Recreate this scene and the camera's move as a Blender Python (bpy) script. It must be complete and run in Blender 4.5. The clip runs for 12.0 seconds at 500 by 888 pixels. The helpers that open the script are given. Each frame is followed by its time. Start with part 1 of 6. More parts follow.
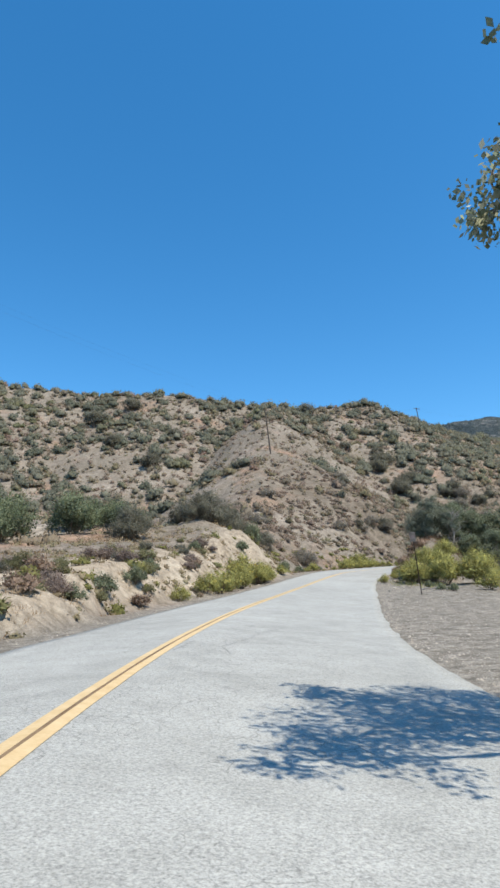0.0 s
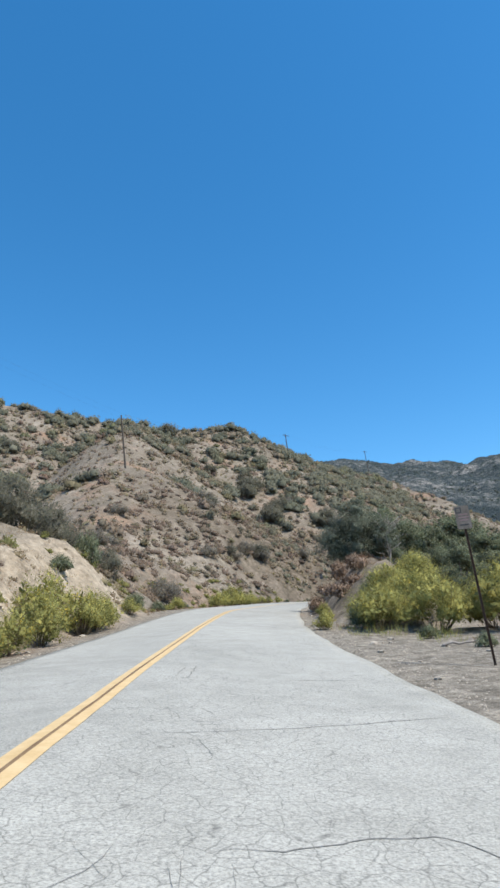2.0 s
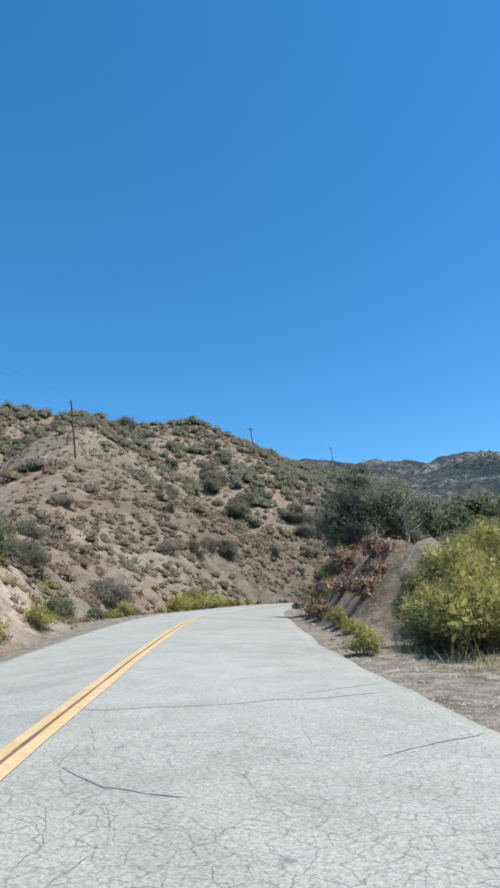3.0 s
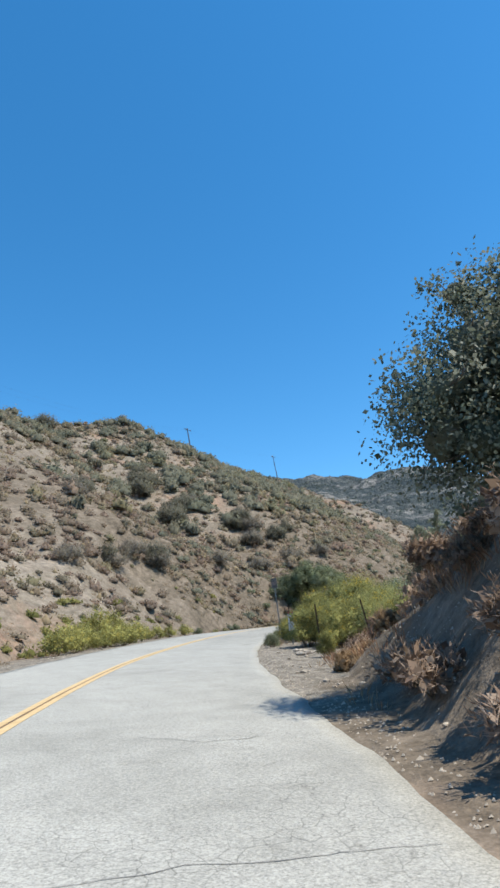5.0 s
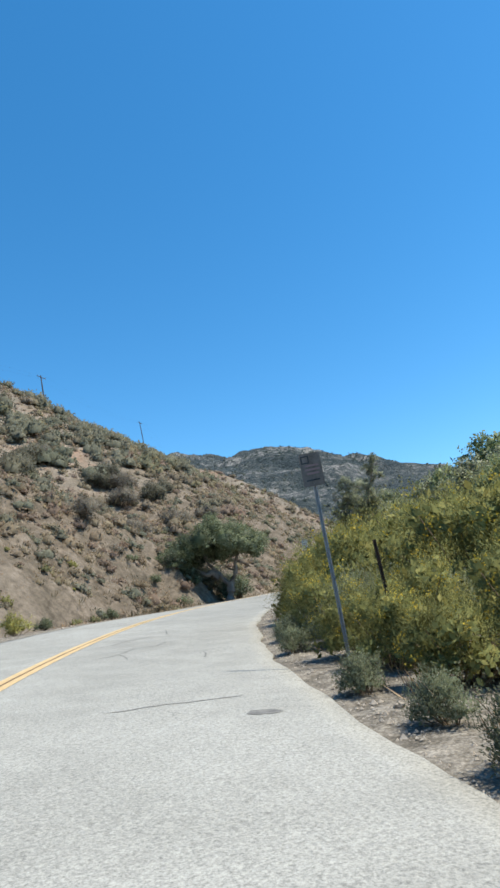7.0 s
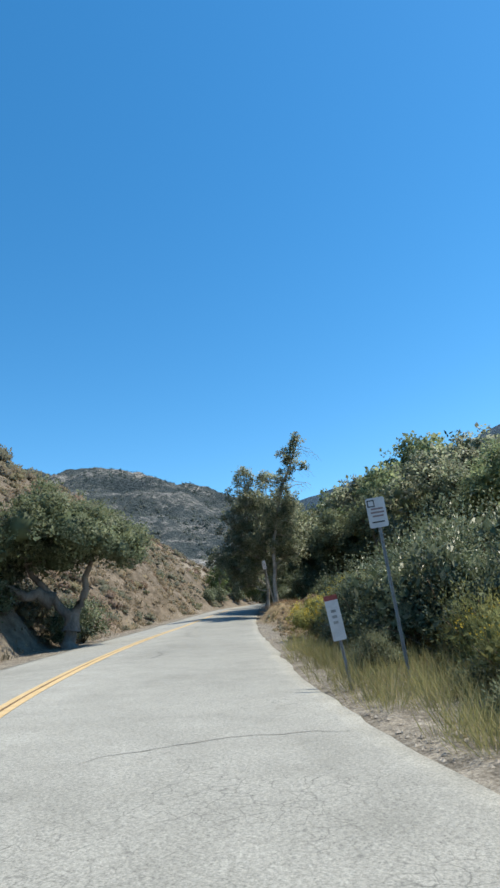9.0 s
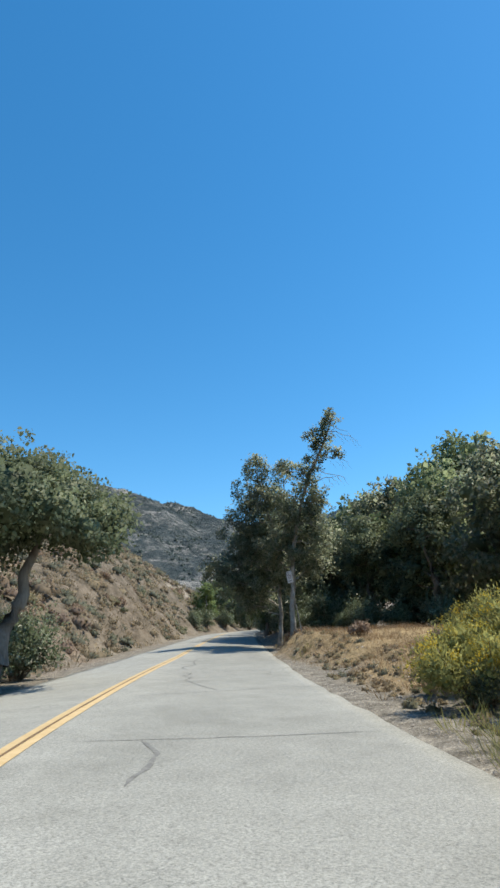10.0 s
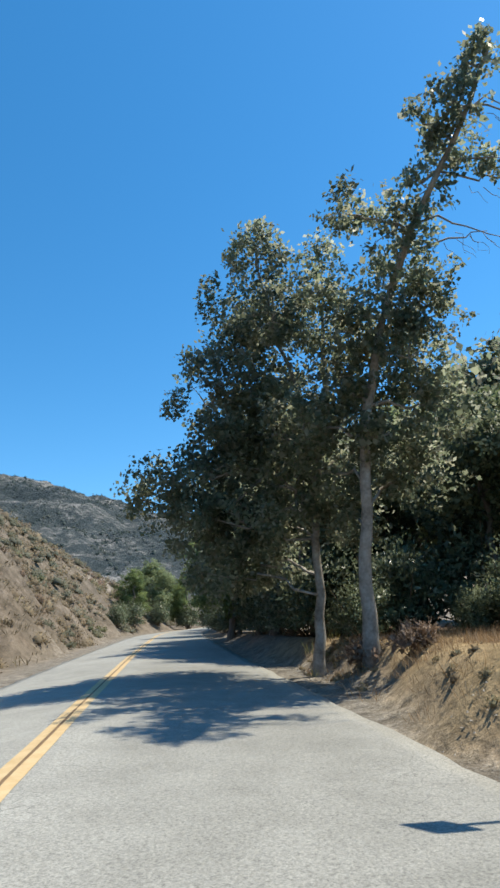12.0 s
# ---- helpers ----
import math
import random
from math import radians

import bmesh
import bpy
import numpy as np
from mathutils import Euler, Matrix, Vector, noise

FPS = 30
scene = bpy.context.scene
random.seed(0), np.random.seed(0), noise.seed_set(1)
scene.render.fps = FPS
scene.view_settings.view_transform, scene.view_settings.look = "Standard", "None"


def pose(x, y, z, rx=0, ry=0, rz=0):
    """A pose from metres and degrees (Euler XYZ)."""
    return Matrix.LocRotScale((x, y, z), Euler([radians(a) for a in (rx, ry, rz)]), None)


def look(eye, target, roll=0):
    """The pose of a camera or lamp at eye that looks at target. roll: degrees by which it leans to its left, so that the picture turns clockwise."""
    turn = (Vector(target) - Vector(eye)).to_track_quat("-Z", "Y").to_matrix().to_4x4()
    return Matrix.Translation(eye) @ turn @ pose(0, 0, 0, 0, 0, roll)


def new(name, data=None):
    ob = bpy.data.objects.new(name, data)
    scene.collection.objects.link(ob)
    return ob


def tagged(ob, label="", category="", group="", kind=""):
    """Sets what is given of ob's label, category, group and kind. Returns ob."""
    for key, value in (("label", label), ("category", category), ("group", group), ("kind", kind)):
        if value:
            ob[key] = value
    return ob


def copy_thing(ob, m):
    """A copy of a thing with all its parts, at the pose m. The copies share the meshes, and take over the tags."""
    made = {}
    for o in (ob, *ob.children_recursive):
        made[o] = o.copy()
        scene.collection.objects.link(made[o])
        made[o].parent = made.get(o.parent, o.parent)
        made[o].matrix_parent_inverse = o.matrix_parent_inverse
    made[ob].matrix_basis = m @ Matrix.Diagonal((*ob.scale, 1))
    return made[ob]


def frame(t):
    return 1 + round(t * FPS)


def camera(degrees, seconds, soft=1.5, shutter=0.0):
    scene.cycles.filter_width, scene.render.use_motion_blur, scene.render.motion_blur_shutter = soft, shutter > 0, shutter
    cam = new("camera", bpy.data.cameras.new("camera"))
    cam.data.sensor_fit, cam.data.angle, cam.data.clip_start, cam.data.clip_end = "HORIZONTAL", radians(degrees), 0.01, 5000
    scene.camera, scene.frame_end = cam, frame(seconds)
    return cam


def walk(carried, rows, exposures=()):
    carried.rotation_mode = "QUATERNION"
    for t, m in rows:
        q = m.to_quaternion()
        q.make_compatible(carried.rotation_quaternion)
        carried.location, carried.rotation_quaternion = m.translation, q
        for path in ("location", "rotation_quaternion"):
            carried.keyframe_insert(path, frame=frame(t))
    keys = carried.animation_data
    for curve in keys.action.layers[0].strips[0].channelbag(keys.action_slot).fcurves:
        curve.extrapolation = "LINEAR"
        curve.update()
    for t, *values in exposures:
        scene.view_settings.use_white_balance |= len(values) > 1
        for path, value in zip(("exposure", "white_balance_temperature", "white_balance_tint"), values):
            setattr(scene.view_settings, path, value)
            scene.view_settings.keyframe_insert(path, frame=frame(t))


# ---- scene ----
cam = camera(43.2, 12.0, 2.7)
PATH = [
    (0.0, (0.00, -0.00, 1.30), (0.000, 9.667, 3.861), -1.50),
    (0.5, (-0.18, 5.58, 1.58), (0.458, 15.135, 4.469), -2.61),
    (1.0, (-0.14, 11.04, 1.78), (0.903, 20.550, 4.694), -1.61),
    (1.5, (0.38, 16.43, 2.10), (1.993, 25.869, 4.980), -1.99),
    (2.0, (1.03, 21.70, 2.47), (3.246, 30.963, 5.526), -2.67),
    (2.5, (2.01, 27.12, 2.87), (4.668, 36.249, 5.971), -3.85),
    (3.0, (3.10, 32.38, 3.26), (5.892, 41.481, 6.311), -3.95),
    (3.5, (4.42, 37.23, 3.62), (7.505, 46.177, 6.842), -4.89),
    (5.5, (10.56, 58.68, 5.70), (14.605, 67.246, 8.890), -5.96),
    (6.0, (12.25, 64.67, 6.07), (16.692, 73.047, 9.260), -6.52),
    (6.5, (14.16, 70.29, 6.43), (18.935, 78.370, 9.894), -7.54),
    (7.0, (16.21, 75.68, 6.79), (21.877, 83.453, 9.516), -7.85),
    (7.5, (18.66, 80.98, 7.29), (24.740, 88.358, 10.205), -7.80),
    (9.5, (30.85, 99.86, 8.86), (38.638, 105.418, 11.761), -5.54),
    (10.0, (34.63, 103.74, 9.17), (42.250, 109.355, 12.409), -3.67),
    (10.5, (38.88, 107.83, 9.55), (46.847, 112.966, 12.746), -3.35),
    (11.0, (43.15, 111.63, 9.81), (51.313, 116.426, 13.023), -4.40),
    (11.5, (47.51, 115.33, 10.11), (55.638, 120.133, 13.413), -4.51),
    (12.0, (52.04, 119.01, 10.46), (60.289, 123.723, 13.569), -5.20),
]
walk(cam, [(t, look(eye, target, roll)) for t, eye, target, roll in PATH],
     exposures=[(0.0, 0.76, 6380, 9), (3.0, 0.74, 6380, 9), (5.5, 0.84, 6450, 8), (7.5, 0.84, 6550, 7), (10.0, 0.72, 6600, 6), (12.0, 0.82, 6600, 7)])

# ---- light: a clear midday sky and one sun from the right ----
SUN_AZ, SUN_EL = 136.0, 61.0  # degrees clockwise from +y, and above the horizon
world = bpy.data.worlds.new("sky")
scene.world = world
world.use_nodes = True
wn = world.node_tree
sky = wn.nodes.new("ShaderNodeTexSky")
sky.sky_type, sky.sun_disc = "NISHITA", False
sky.sun_elevation, sky.sun_rotation = radians(SUN_EL), radians(SUN_AZ)
sky.altitude, sky.air_density, sky.dust_density, sky.ozone_density = 600, 1.0, 0.15, 3.0
deep = wn.nodes.new("ShaderNodeHueSaturation")
deep.inputs["Saturation"].default_value = 1.3
deep.inputs["Hue"].default_value = 0.493
wn.links.new(sky.outputs[0], deep.inputs["Color"])
wn.links.new(deep.outputs[0], wn.nodes["Background"].inputs[0])
wn.nodes["Background"].inputs[1].default_value = 0.126
sun = new("sun", bpy.data.lights.new("sun", "SUN"))
sun.data.energy, sun.data.angle, sun.data.color = 3.6, radians(0.53), (1.0, 0.93, 0.81)
sun_dir = Vector((math.sin(radians(SUN_AZ)) * math.cos(radians(SUN_EL)), math.cos(radians(SUN_AZ)) * math.cos(radians(SUN_EL)), math.sin(radians(SUN_EL))))
sun.matrix_world = look(sun_dir * 100, (0, 0, 0))

# ---- materials ----
def material(name, rough=0.9, spec=0.2):
    m = bpy.data.materials.new(name)
    m.use_nodes = True
    b = m.node_tree.nodes["Principled BSDF"]
    b.inputs["Roughness"].default_value = rough
    b.inputs["Specular IOR Level"].default_value = spec
    return m, m.node_tree.nodes, m.node_tree.links, b


def ramp(nodes, stops, mode="LINEAR"):
    r = nodes.new("ShaderNodeValToRGB")
    r.color_ramp.interpolation = mode
    while len(r.color_ramp.elements) > len(stops):
        r.color_ramp.elements.remove(r.color_ramp.elements[-1])
    while len(r.color_ramp.elements) < len(stops):
        r.color_ramp.elements.new(1.0)
    for e, (p, c) in zip(r.color_ramp.elements, stops):
        e.position, e.color = p, (*c, 1) if len(c) == 3 else (c[0], c[0], c[0], 1)
    return r


def tex(nodes, links, scale, detail=4.0, kind="ShaderNodeTexNoise", rough=0.55, stretch=None):
    t = nodes.new(kind)
    t.inputs["Scale"].default_value = scale
    if kind == "ShaderNodeTexNoise":
        t.inputs["Detail"].default_value, t.inputs["Roughness"].default_value = detail, rough
    g = nodes.new("ShaderNodeNewGeometry")
    if stretch:
        mp = nodes.new("ShaderNodeMapping")
        mp.inputs["Scale"].default_value = stretch
        links.new(g.outputs["Position"], mp.inputs[0])
        links.new(mp.outputs[0], t.inputs["Vector"])
    else:
        links.new(g.outputs["Position"], t.inputs["Vector"])
    return t


def mix(nodes, links, fac, a, b, blend="MIX"):
    n = nodes.new("ShaderNodeMix")
    n.data_type, n.blend_type = "RGBA", blend
    for sock, v in ((n.inputs[0], fac), (n.inputs[6], a), (n.inputs[7], b)):
        if isinstance(v, bpy.types.NodeSocket):
            links.new(v, sock)
        elif isinstance(v, (int, float)):
            sock.default_value = v
        else:
            sock.default_value = (*v, 1)
    return n.outputs[2]


def bump(nodes, links, bsdf, sources, distance=0.02, strength=0.6):
    prev = None
    for out, d in sources:
        b = nodes.new("ShaderNodeBump")
        b.inputs["Strength"].default_value, b.inputs["Distance"].default_value = strength, d
        links.new(out, b.inputs["Height"])
        if prev:
            links.new(prev, b.inputs["Normal"])
        prev = b.outputs[0]
    links.new(prev, bsdf.inputs["Normal"])


def leaf_material(name, colours, rough=0.55, thin=0.25):
    """Leaves: each leaf its own shade of the given colours, some light coming through."""
    m, n, l, b = material(name, rough, 0.15)
    g = n.new("ShaderNodeNewGeometry")
    k = len(colours) - 1
    r = ramp(n, [(i / k, c) for i, c in enumerate(colours)])
    l.new(g.outputs["Random Per Island"], r.inputs[0])
    big = tex(n, l, 0.9, 2.0)
    rb = ramp(n, [(0.35, (0.72, 0.72, 0.72)), (0.65, (1.2, 1.2, 1.2))])
    l.new(big.outputs[0], rb.inputs[0])
    col = mix(n, l, 1.0, r.outputs[0], rb.outputs[0], "MULTIPLY")
    l.new(col, b.inputs["Base Color"])
    tr = n.new("ShaderNodeBsdfTranslucent")
    l.new(col, tr.inputs[0])
    ms = n.new("ShaderNodeMixShader")
    ms.inputs[0].default_value = thin
    l.new(b.outputs[0], ms.inputs[1])
    l.new(tr.outputs[0], ms.inputs[2])
    l.new(ms.outputs[0], n["Material Output"].inputs["Surface"])
    return m


def solid(name, a, b_, scale=8.0, rough=0.8, spec=0.3, metal=0.0, bumpy=0.004, stretch=None):
    """A plain worn surface: two shades mixed by two scales of noise."""
    m, n, l, b = material(name, rough, spec)
    b.inputs["Metallic"].default_value = metal
    t1, t2 = tex(n, l, scale, 4, stretch=stretch), tex(n, l, scale * 6, 3, stretch=stretch)
    f = mix(n, l, 0.35, t1.outputs[0], t2.outputs[0])
    r = ramp(n, [(0.35, a), (0.65, b_)])
    l.new(f, r.inputs[0])
    l.new(r.outputs[0], b.inputs["Base Color"])
    bump(n, l, b, [(t2.outputs[0], bumpy)])
    return m


def asphalt():
    """Old bleached asphalt: pale grey, aggregate grain, darker oily lane wear, fine crazing."""
    m, n, l, b = material("old_asphalt", 0.85, 0.25)
    broad, patch, grain = tex(n, l, 0.25, 3), tex(n, l, 1.6, 5), tex(n, l, 60, 2, rough=0.7)
    c = ramp(n, [(0.32, (0.272, 0.264, 0.234)), (0.5, (0.338, 0.328, 0.293)), (0.68, (0.392, 0.381, 0.342))])
    l.new(mix(n, l, 0.5, broad.outputs[0], patch.outputs[0]), c.inputs[0])
    g = ramp(n, [(0.34, (0.46, 0.46, 0.46)), (0.5, (1.0, 1.0, 1.0)), (0.66, (1.45, 1.44, 1.42))])
    chips = tex(n, l, 34, 2, rough=0.8)
    l.new(mix(n, l, 0.55, grain.outputs[0], chips.outputs[0]), g.inputs[0])
    col = mix(n, l, 0.8, c.outputs[0], g.outputs[0], "MULTIPLY")
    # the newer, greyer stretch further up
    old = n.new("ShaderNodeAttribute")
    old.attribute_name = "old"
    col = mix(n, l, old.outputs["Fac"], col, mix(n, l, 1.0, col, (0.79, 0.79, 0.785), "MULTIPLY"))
    # alligator crazing in patches
    v = n.new("ShaderNodeTexVoronoi")
    v.feature, v.inputs["Scale"].default_value = "DISTANCE_TO_EDGE", 6.0
    wob = tex(n, l, 3.0, 3)
    geo = n.new("ShaderNodeNewGeometry")
    add = n.new("ShaderNodeMix")
    add.data_type, add.inputs[0].default_value = "VECTOR", 0.12
    l.new(geo.outputs["Position"], add.inputs[4])
    l.new(wob.outputs["Color"], add.inputs[5])
    l.new(add.outputs[1], v.inputs["Vector"])
    cr = ramp(n, [(0.0, (0.5, 0.5, 0.5)), (0.03, (1, 1, 1))])
    l.new(v.outputs[0], cr.inputs[0])
    where = ramp(n, [(0.47, (0.0, 0.0, 0.0)), (0.6, (0.85, 0.85, 0.85))])
    crazed = n.new("ShaderNodeAttribute")
    crazed.attribute_name = "crazed"
    reach = n.new("ShaderNodeMath")
    reach.operation = "ADD"
    l.new(tex(n, l, 0.5, 3).outputs[0], reach.inputs[0])
    l.new(crazed.outputs["Fac"], reach.inputs[1])
    l.new(reach.outputs[0], where.inputs[0])
    col = mix(n, l, where.outputs[0], col, mix(n, l, 1.0, col, cr.outputs[0], "MULTIPLY"))
    l.new(col, b.inputs["Base Color"])
    bump(n, l, b, [(grain.outputs[0], 0.008), (patch.outputs[0], 0.01)])
    return m


def earth():
    """The ground sheet: reddish tan soil and stones on the hills, pale grey gravel by the road, by the attribute 'gravel'."""
    m, n, l, b = material("dry_earth", 0.95, 0.1)
    a1, a2, a3, a4 = tex(n, l, 0.05, 4), tex(n, l, 0.45, 5), tex(n, l, 3.5, 4), tex(n, l, 26, 3, rough=0.7)
    soil = ramp(n, [(0.32, (0.14, 0.114, 0.088)), (0.46, (0.198, 0.163, 0.127)), (0.56, (0.258, 0.214, 0.17)), (0.68, (0.36, 0.312, 0.256))])
    red = ramp(n, [(0.52, (0, 0, 0)), (0.64, (0.75, 0.75, 0.75))])
    l.new(tex(n, l, 0.06, 5, rough=0.65).outputs[0], red.inputs[0])
    reddish = mix(n, l, red.outputs[0], soil.outputs[0], (0.295, 0.185, 0.125))
    l.new(mix(n, l, 0.5, a1.outputs[0], a2.outputs[0]), soil.inputs[0])
    # dried-up growth in patches of three sizes
    a5, a6 = tex(n, l, 1.5, 5, rough=0.7), tex(n, l, 0.2, 4)
    veg = ramp(n, [(0.45, (0, 0, 0)), (0.58, (0.6, 0.6, 0.6))])
    l.new(mix(n, l, 0.55, a6.outputs[0], a5.outputs[0]), veg.inputs[0])
    col = mix(n, l, veg.outputs[0], reddish, (0.178, 0.155, 0.115))
    grav = ramp(n, [(0.34, (0.105, 0.09, 0.072)), (0.5, (0.195, 0.172, 0.14)), (0.66, (0.335, 0.302, 0.252))])
    l.new(mix(n, l, 0.5, a3.outputs[0], a4.outputs[0]), grav.inputs[0])
    at = n.new("ShaderNodeAttribute")
    at.attribute_name = "gravel"
    col = mix(n, l, at.outputs["Fac"], col, grav.outputs[0])
    # pale sandstone where the banks are cut
    cut = n.new("ShaderNodeAttribute")
    cut.attribute_name = "cut"
    sand = ramp(n, [(0.35, (0.255, 0.202, 0.142)), (0.55, (0.36, 0.298, 0.222)), (0.7, (0.45, 0.39, 0.30))])
    l.new(mix(n, l, 0.5, a2.outputs[0], a3.outputs[0]), sand.inputs[0])
    col = mix(n, l, cut.outputs["Fac"], col, sand.outputs[0])
    gold = n.new("ShaderNodeAttribute")
    gold.attribute_name = "straw"
    dryc = ramp(n, [(0.35, (0.22, 0.155, 0.085)), (0.6, (0.36, 0.265, 0.145))])
    l.new(mix(n, l, 0.5, a2.outputs[0], a3.outputs[0]), dryc.inputs[0])
    col = mix(n, l, gold.outputs["Fac"], col, dryc.outputs[0])
    grow = n.new("ShaderNodeAttribute")
    grow.attribute_name = "growth"
    brown = ramp(n, [(0.38, (0.10, 0.082, 0.06)), (0.52, (0.162, 0.13, 0.097)), (0.66, (0.245, 0.20, 0.156))])
    l.new(mix(n, l, 0.55, a2.outputs[0], a5.outputs[0]), brown.inputs[0])
    col = mix(n, l, grow.outputs["Fac"], col, brown.outputs[0])
    # bare grey rock and scrub on the far mountains, haze tinted into the colour
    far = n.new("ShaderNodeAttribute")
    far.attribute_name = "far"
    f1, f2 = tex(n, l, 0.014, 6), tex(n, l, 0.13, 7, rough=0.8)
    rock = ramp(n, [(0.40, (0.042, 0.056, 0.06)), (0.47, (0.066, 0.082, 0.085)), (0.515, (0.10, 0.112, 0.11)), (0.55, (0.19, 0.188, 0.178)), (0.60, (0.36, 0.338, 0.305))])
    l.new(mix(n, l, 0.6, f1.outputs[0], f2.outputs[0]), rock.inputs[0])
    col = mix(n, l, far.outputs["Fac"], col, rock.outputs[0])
    # woods of the farthest range, their blue standing in for distance haze
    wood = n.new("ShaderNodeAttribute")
    wood.attribute_name = "hazy_woods"
    hazy_trees = ramp(n, [(0.42, (0.048, 0.078, 0.105)), (0.58, (0.065, 0.098, 0.13)), (0.7, (0.09, 0.12, 0.15))])
    l.new(mix(n, l, 0.6, f1.outputs[0], f2.outputs[0]), hazy_trees.inputs[0])
    col = mix(n, l, wood.outputs["Fac"], col, hazy_trees.outputs[0])
    clod = ramp(n, [(0.36, (0.62, 0.61, 0.60)), (0.5, (1.0, 1.0, 1.0)), (0.64, (1.3, 1.29, 1.28))])
    l.new(tex(n, l, 2.2, 5, rough=0.75).outputs[0], clod.inputs[0])
    col = mix(n, l, 0.85, col, clod.outputs[0], "MULTIPLY")
    fine = ramp(n, [(0.3, (0.7, 0.7, 0.7)), (0.7, (1.25, 1.25, 1.25))])
    l.new(a4.outputs[0], fine.inputs[0])
    col = mix(n, l, 0.7, col, fine.outputs[0], "MULTIPLY")
    l.new(col, b.inputs["Base Color"])
    crag = n.new("ShaderNodeMath")
    crag.operation = "MULTIPLY"
    l.new(tex(n, l, 0.09, 6, rough=0.75).outputs[0], crag.inputs[0])
    l.new(far.outputs["Fac"], crag.inputs[1])
    bump(n, l, b, [(crag.outputs[0], 16.0), (a2.outputs[0], 0.25), (a3.outputs[0], 0.10), (a4.outputs[0], 0.02)], strength=0.8)
    return m


ASPHALT, EARTH = asphalt(), earth()
YELLOW = solid("worn_yellow_paint", (0.50, 0.345, 0.165), (0.60, 0.445, 0.245), 5, 0.7, bumpy=0.003)
BLACKLINE = solid("dark_asphalt_between_lines", (0.15, 0.09, 0.045), (0.24, 0.16, 0.09), 6, 0.85)
SEALED = solid("crack_sealant", (0.11, 0.105, 0.096), (0.24, 0.23, 0.21), 9, 0.85)
BARK = solid("grey_bark", (0.10, 0.085, 0.07), (0.24, 0.21, 0.18), 3, 0.9, 0.1, bumpy=0.03, stretch=(1, 1, 0.3))
PALE_BARK = solid("mottled_sycamore_bark", (0.16, 0.14, 0.115), (0.42, 0.39, 0.34), 2.5, 0.85, 0.15, bumpy=0.012)
DEADWOOD = solid("bleached_dead_wood", (0.22, 0.19, 0.165), (0.36, 0.33, 0.30), 4, 0.9, 0.1, bumpy=0.01)
TWIG = solid("dry_twigs", (0.12, 0.085, 0.055), (0.22, 0.17, 0.12), 6, 0.9, 0.1)
POLEWOOD = solid("weathered_pole_wood", (0.055, 0.045, 0.038), (0.13, 0.11, 0.09), 5, 0.9, 0.1, stretch=(4, 4, 0.4))
STEEL = solid("dull_galvanised_steel", (0.22, 0.22, 0.22), (0.34, 0.34, 0.33), 7, 0.55, 0.5, 0.6)
RUST = solid("dark_rusty_steel", (0.045, 0.032, 0.025), (0.11, 0.07, 0.05), 9, 0.8, 0.3, 0.3)
WHITEPAINT = solid("weathered_white_sign_paint", (0.46, 0.45, 0.45), (0.58, 0.57, 0.56), 6, 0.6, 0.4)
GREYPAINT = solid("weathered_grey_sign_paint", (0.19, 0.175, 0.165), (0.29, 0.27, 0.26), 6, 0.7, 0.3)
DULLPAINT = solid("dull_brown_sign_paint", (0.105, 0.09, 0.075), (0.19, 0.165, 0.145), 6, 0.8, 0.2)
FADEDRED = solid("faded_red_lettering", (0.20, 0.13, 0.125), (0.27, 0.19, 0.18), 7, 0.7, 0.3)
REDPAINT = solid("faded_dark_red_paint", (0.20, 0.035, 0.03), (0.30, 0.07, 0.06), 7, 0.6, 0.4)
INK = solid("black_sign_ink", (0.02, 0.02, 0.02), (0.05, 0.05, 0.05), 8, 0.6, 0.4)
STONE = solid("pale_roadside_stone", (0.28, 0.235, 0.185), (0.48, 0.42, 0.345), 5, 0.9, 0.2, bumpy=0.02)
LEAF_OAK = leaf_material("oak_leaves", [(0.142, 0.183, 0.088), (0.212, 0.26, 0.13), (0.277, 0.325, 0.165), (0.354, 0.389, 0.218)], 0.5, 0.6)
LEAF_LIVE_OAK = leaf_material("dark_live_oak_leaves", [(0.081, 0.104, 0.058), (0.13, 0.159, 0.086), (0.189, 0.215, 0.12), (0.24, 0.26, 0.163)], 0.5, 0.42)
LEAF_SYC = leaf_material("sycamore_leaves", [(0.145, 0.172, 0.109), (0.203, 0.235, 0.148), (0.257, 0.287, 0.185), (0.31, 0.302, 0.202), (0.407, 0.422, 0.328)], 0.42, 0.74)
LEAF_GREEN = leaf_material("fresh_green_leaves", [(0.125, 0.169, 0.063), (0.188, 0.24, 0.09), (0.25, 0.299, 0.121)], 0.7, 0.45)
LEAF_YELLOW = leaf_material("yellow_flowering_brush", [(0.217, 0.218, 0.085), (0.285, 0.286, 0.1), (0.353, 0.342, 0.115), (0.433, 0.375, 0.11)], 0.8, 0.36)
LEAF_BROOM = leaf_material("broom_green_brush", [(0.15, 0.17, 0.075), (0.21, 0.228, 0.09), (0.27, 0.275, 0.105), (0.32, 0.305, 0.125)], 0.8, 0.36)
LEAF_SAGE = leaf_material("grey_sage_leaves", [(0.10, 0.12, 0.07), (0.15, 0.175, 0.105), (0.20, 0.22, 0.14), (0.24, 0.25, 0.17)], 0.85, 0.45)
LEAF_DRY = leaf_material("dry_brown_brush", [(0.169, 0.115, 0.084), (0.28, 0.2, 0.146), (0.39, 0.3, 0.228)], 0.85)
LEAF_FEATHER = leaf_material("feathery_brush_leaves", [(0.151, 0.165, 0.067), (0.209, 0.22, 0.081), (0.267, 0.264, 0.09), (0.336, 0.303, 0.104)], 0.8, 0.36)
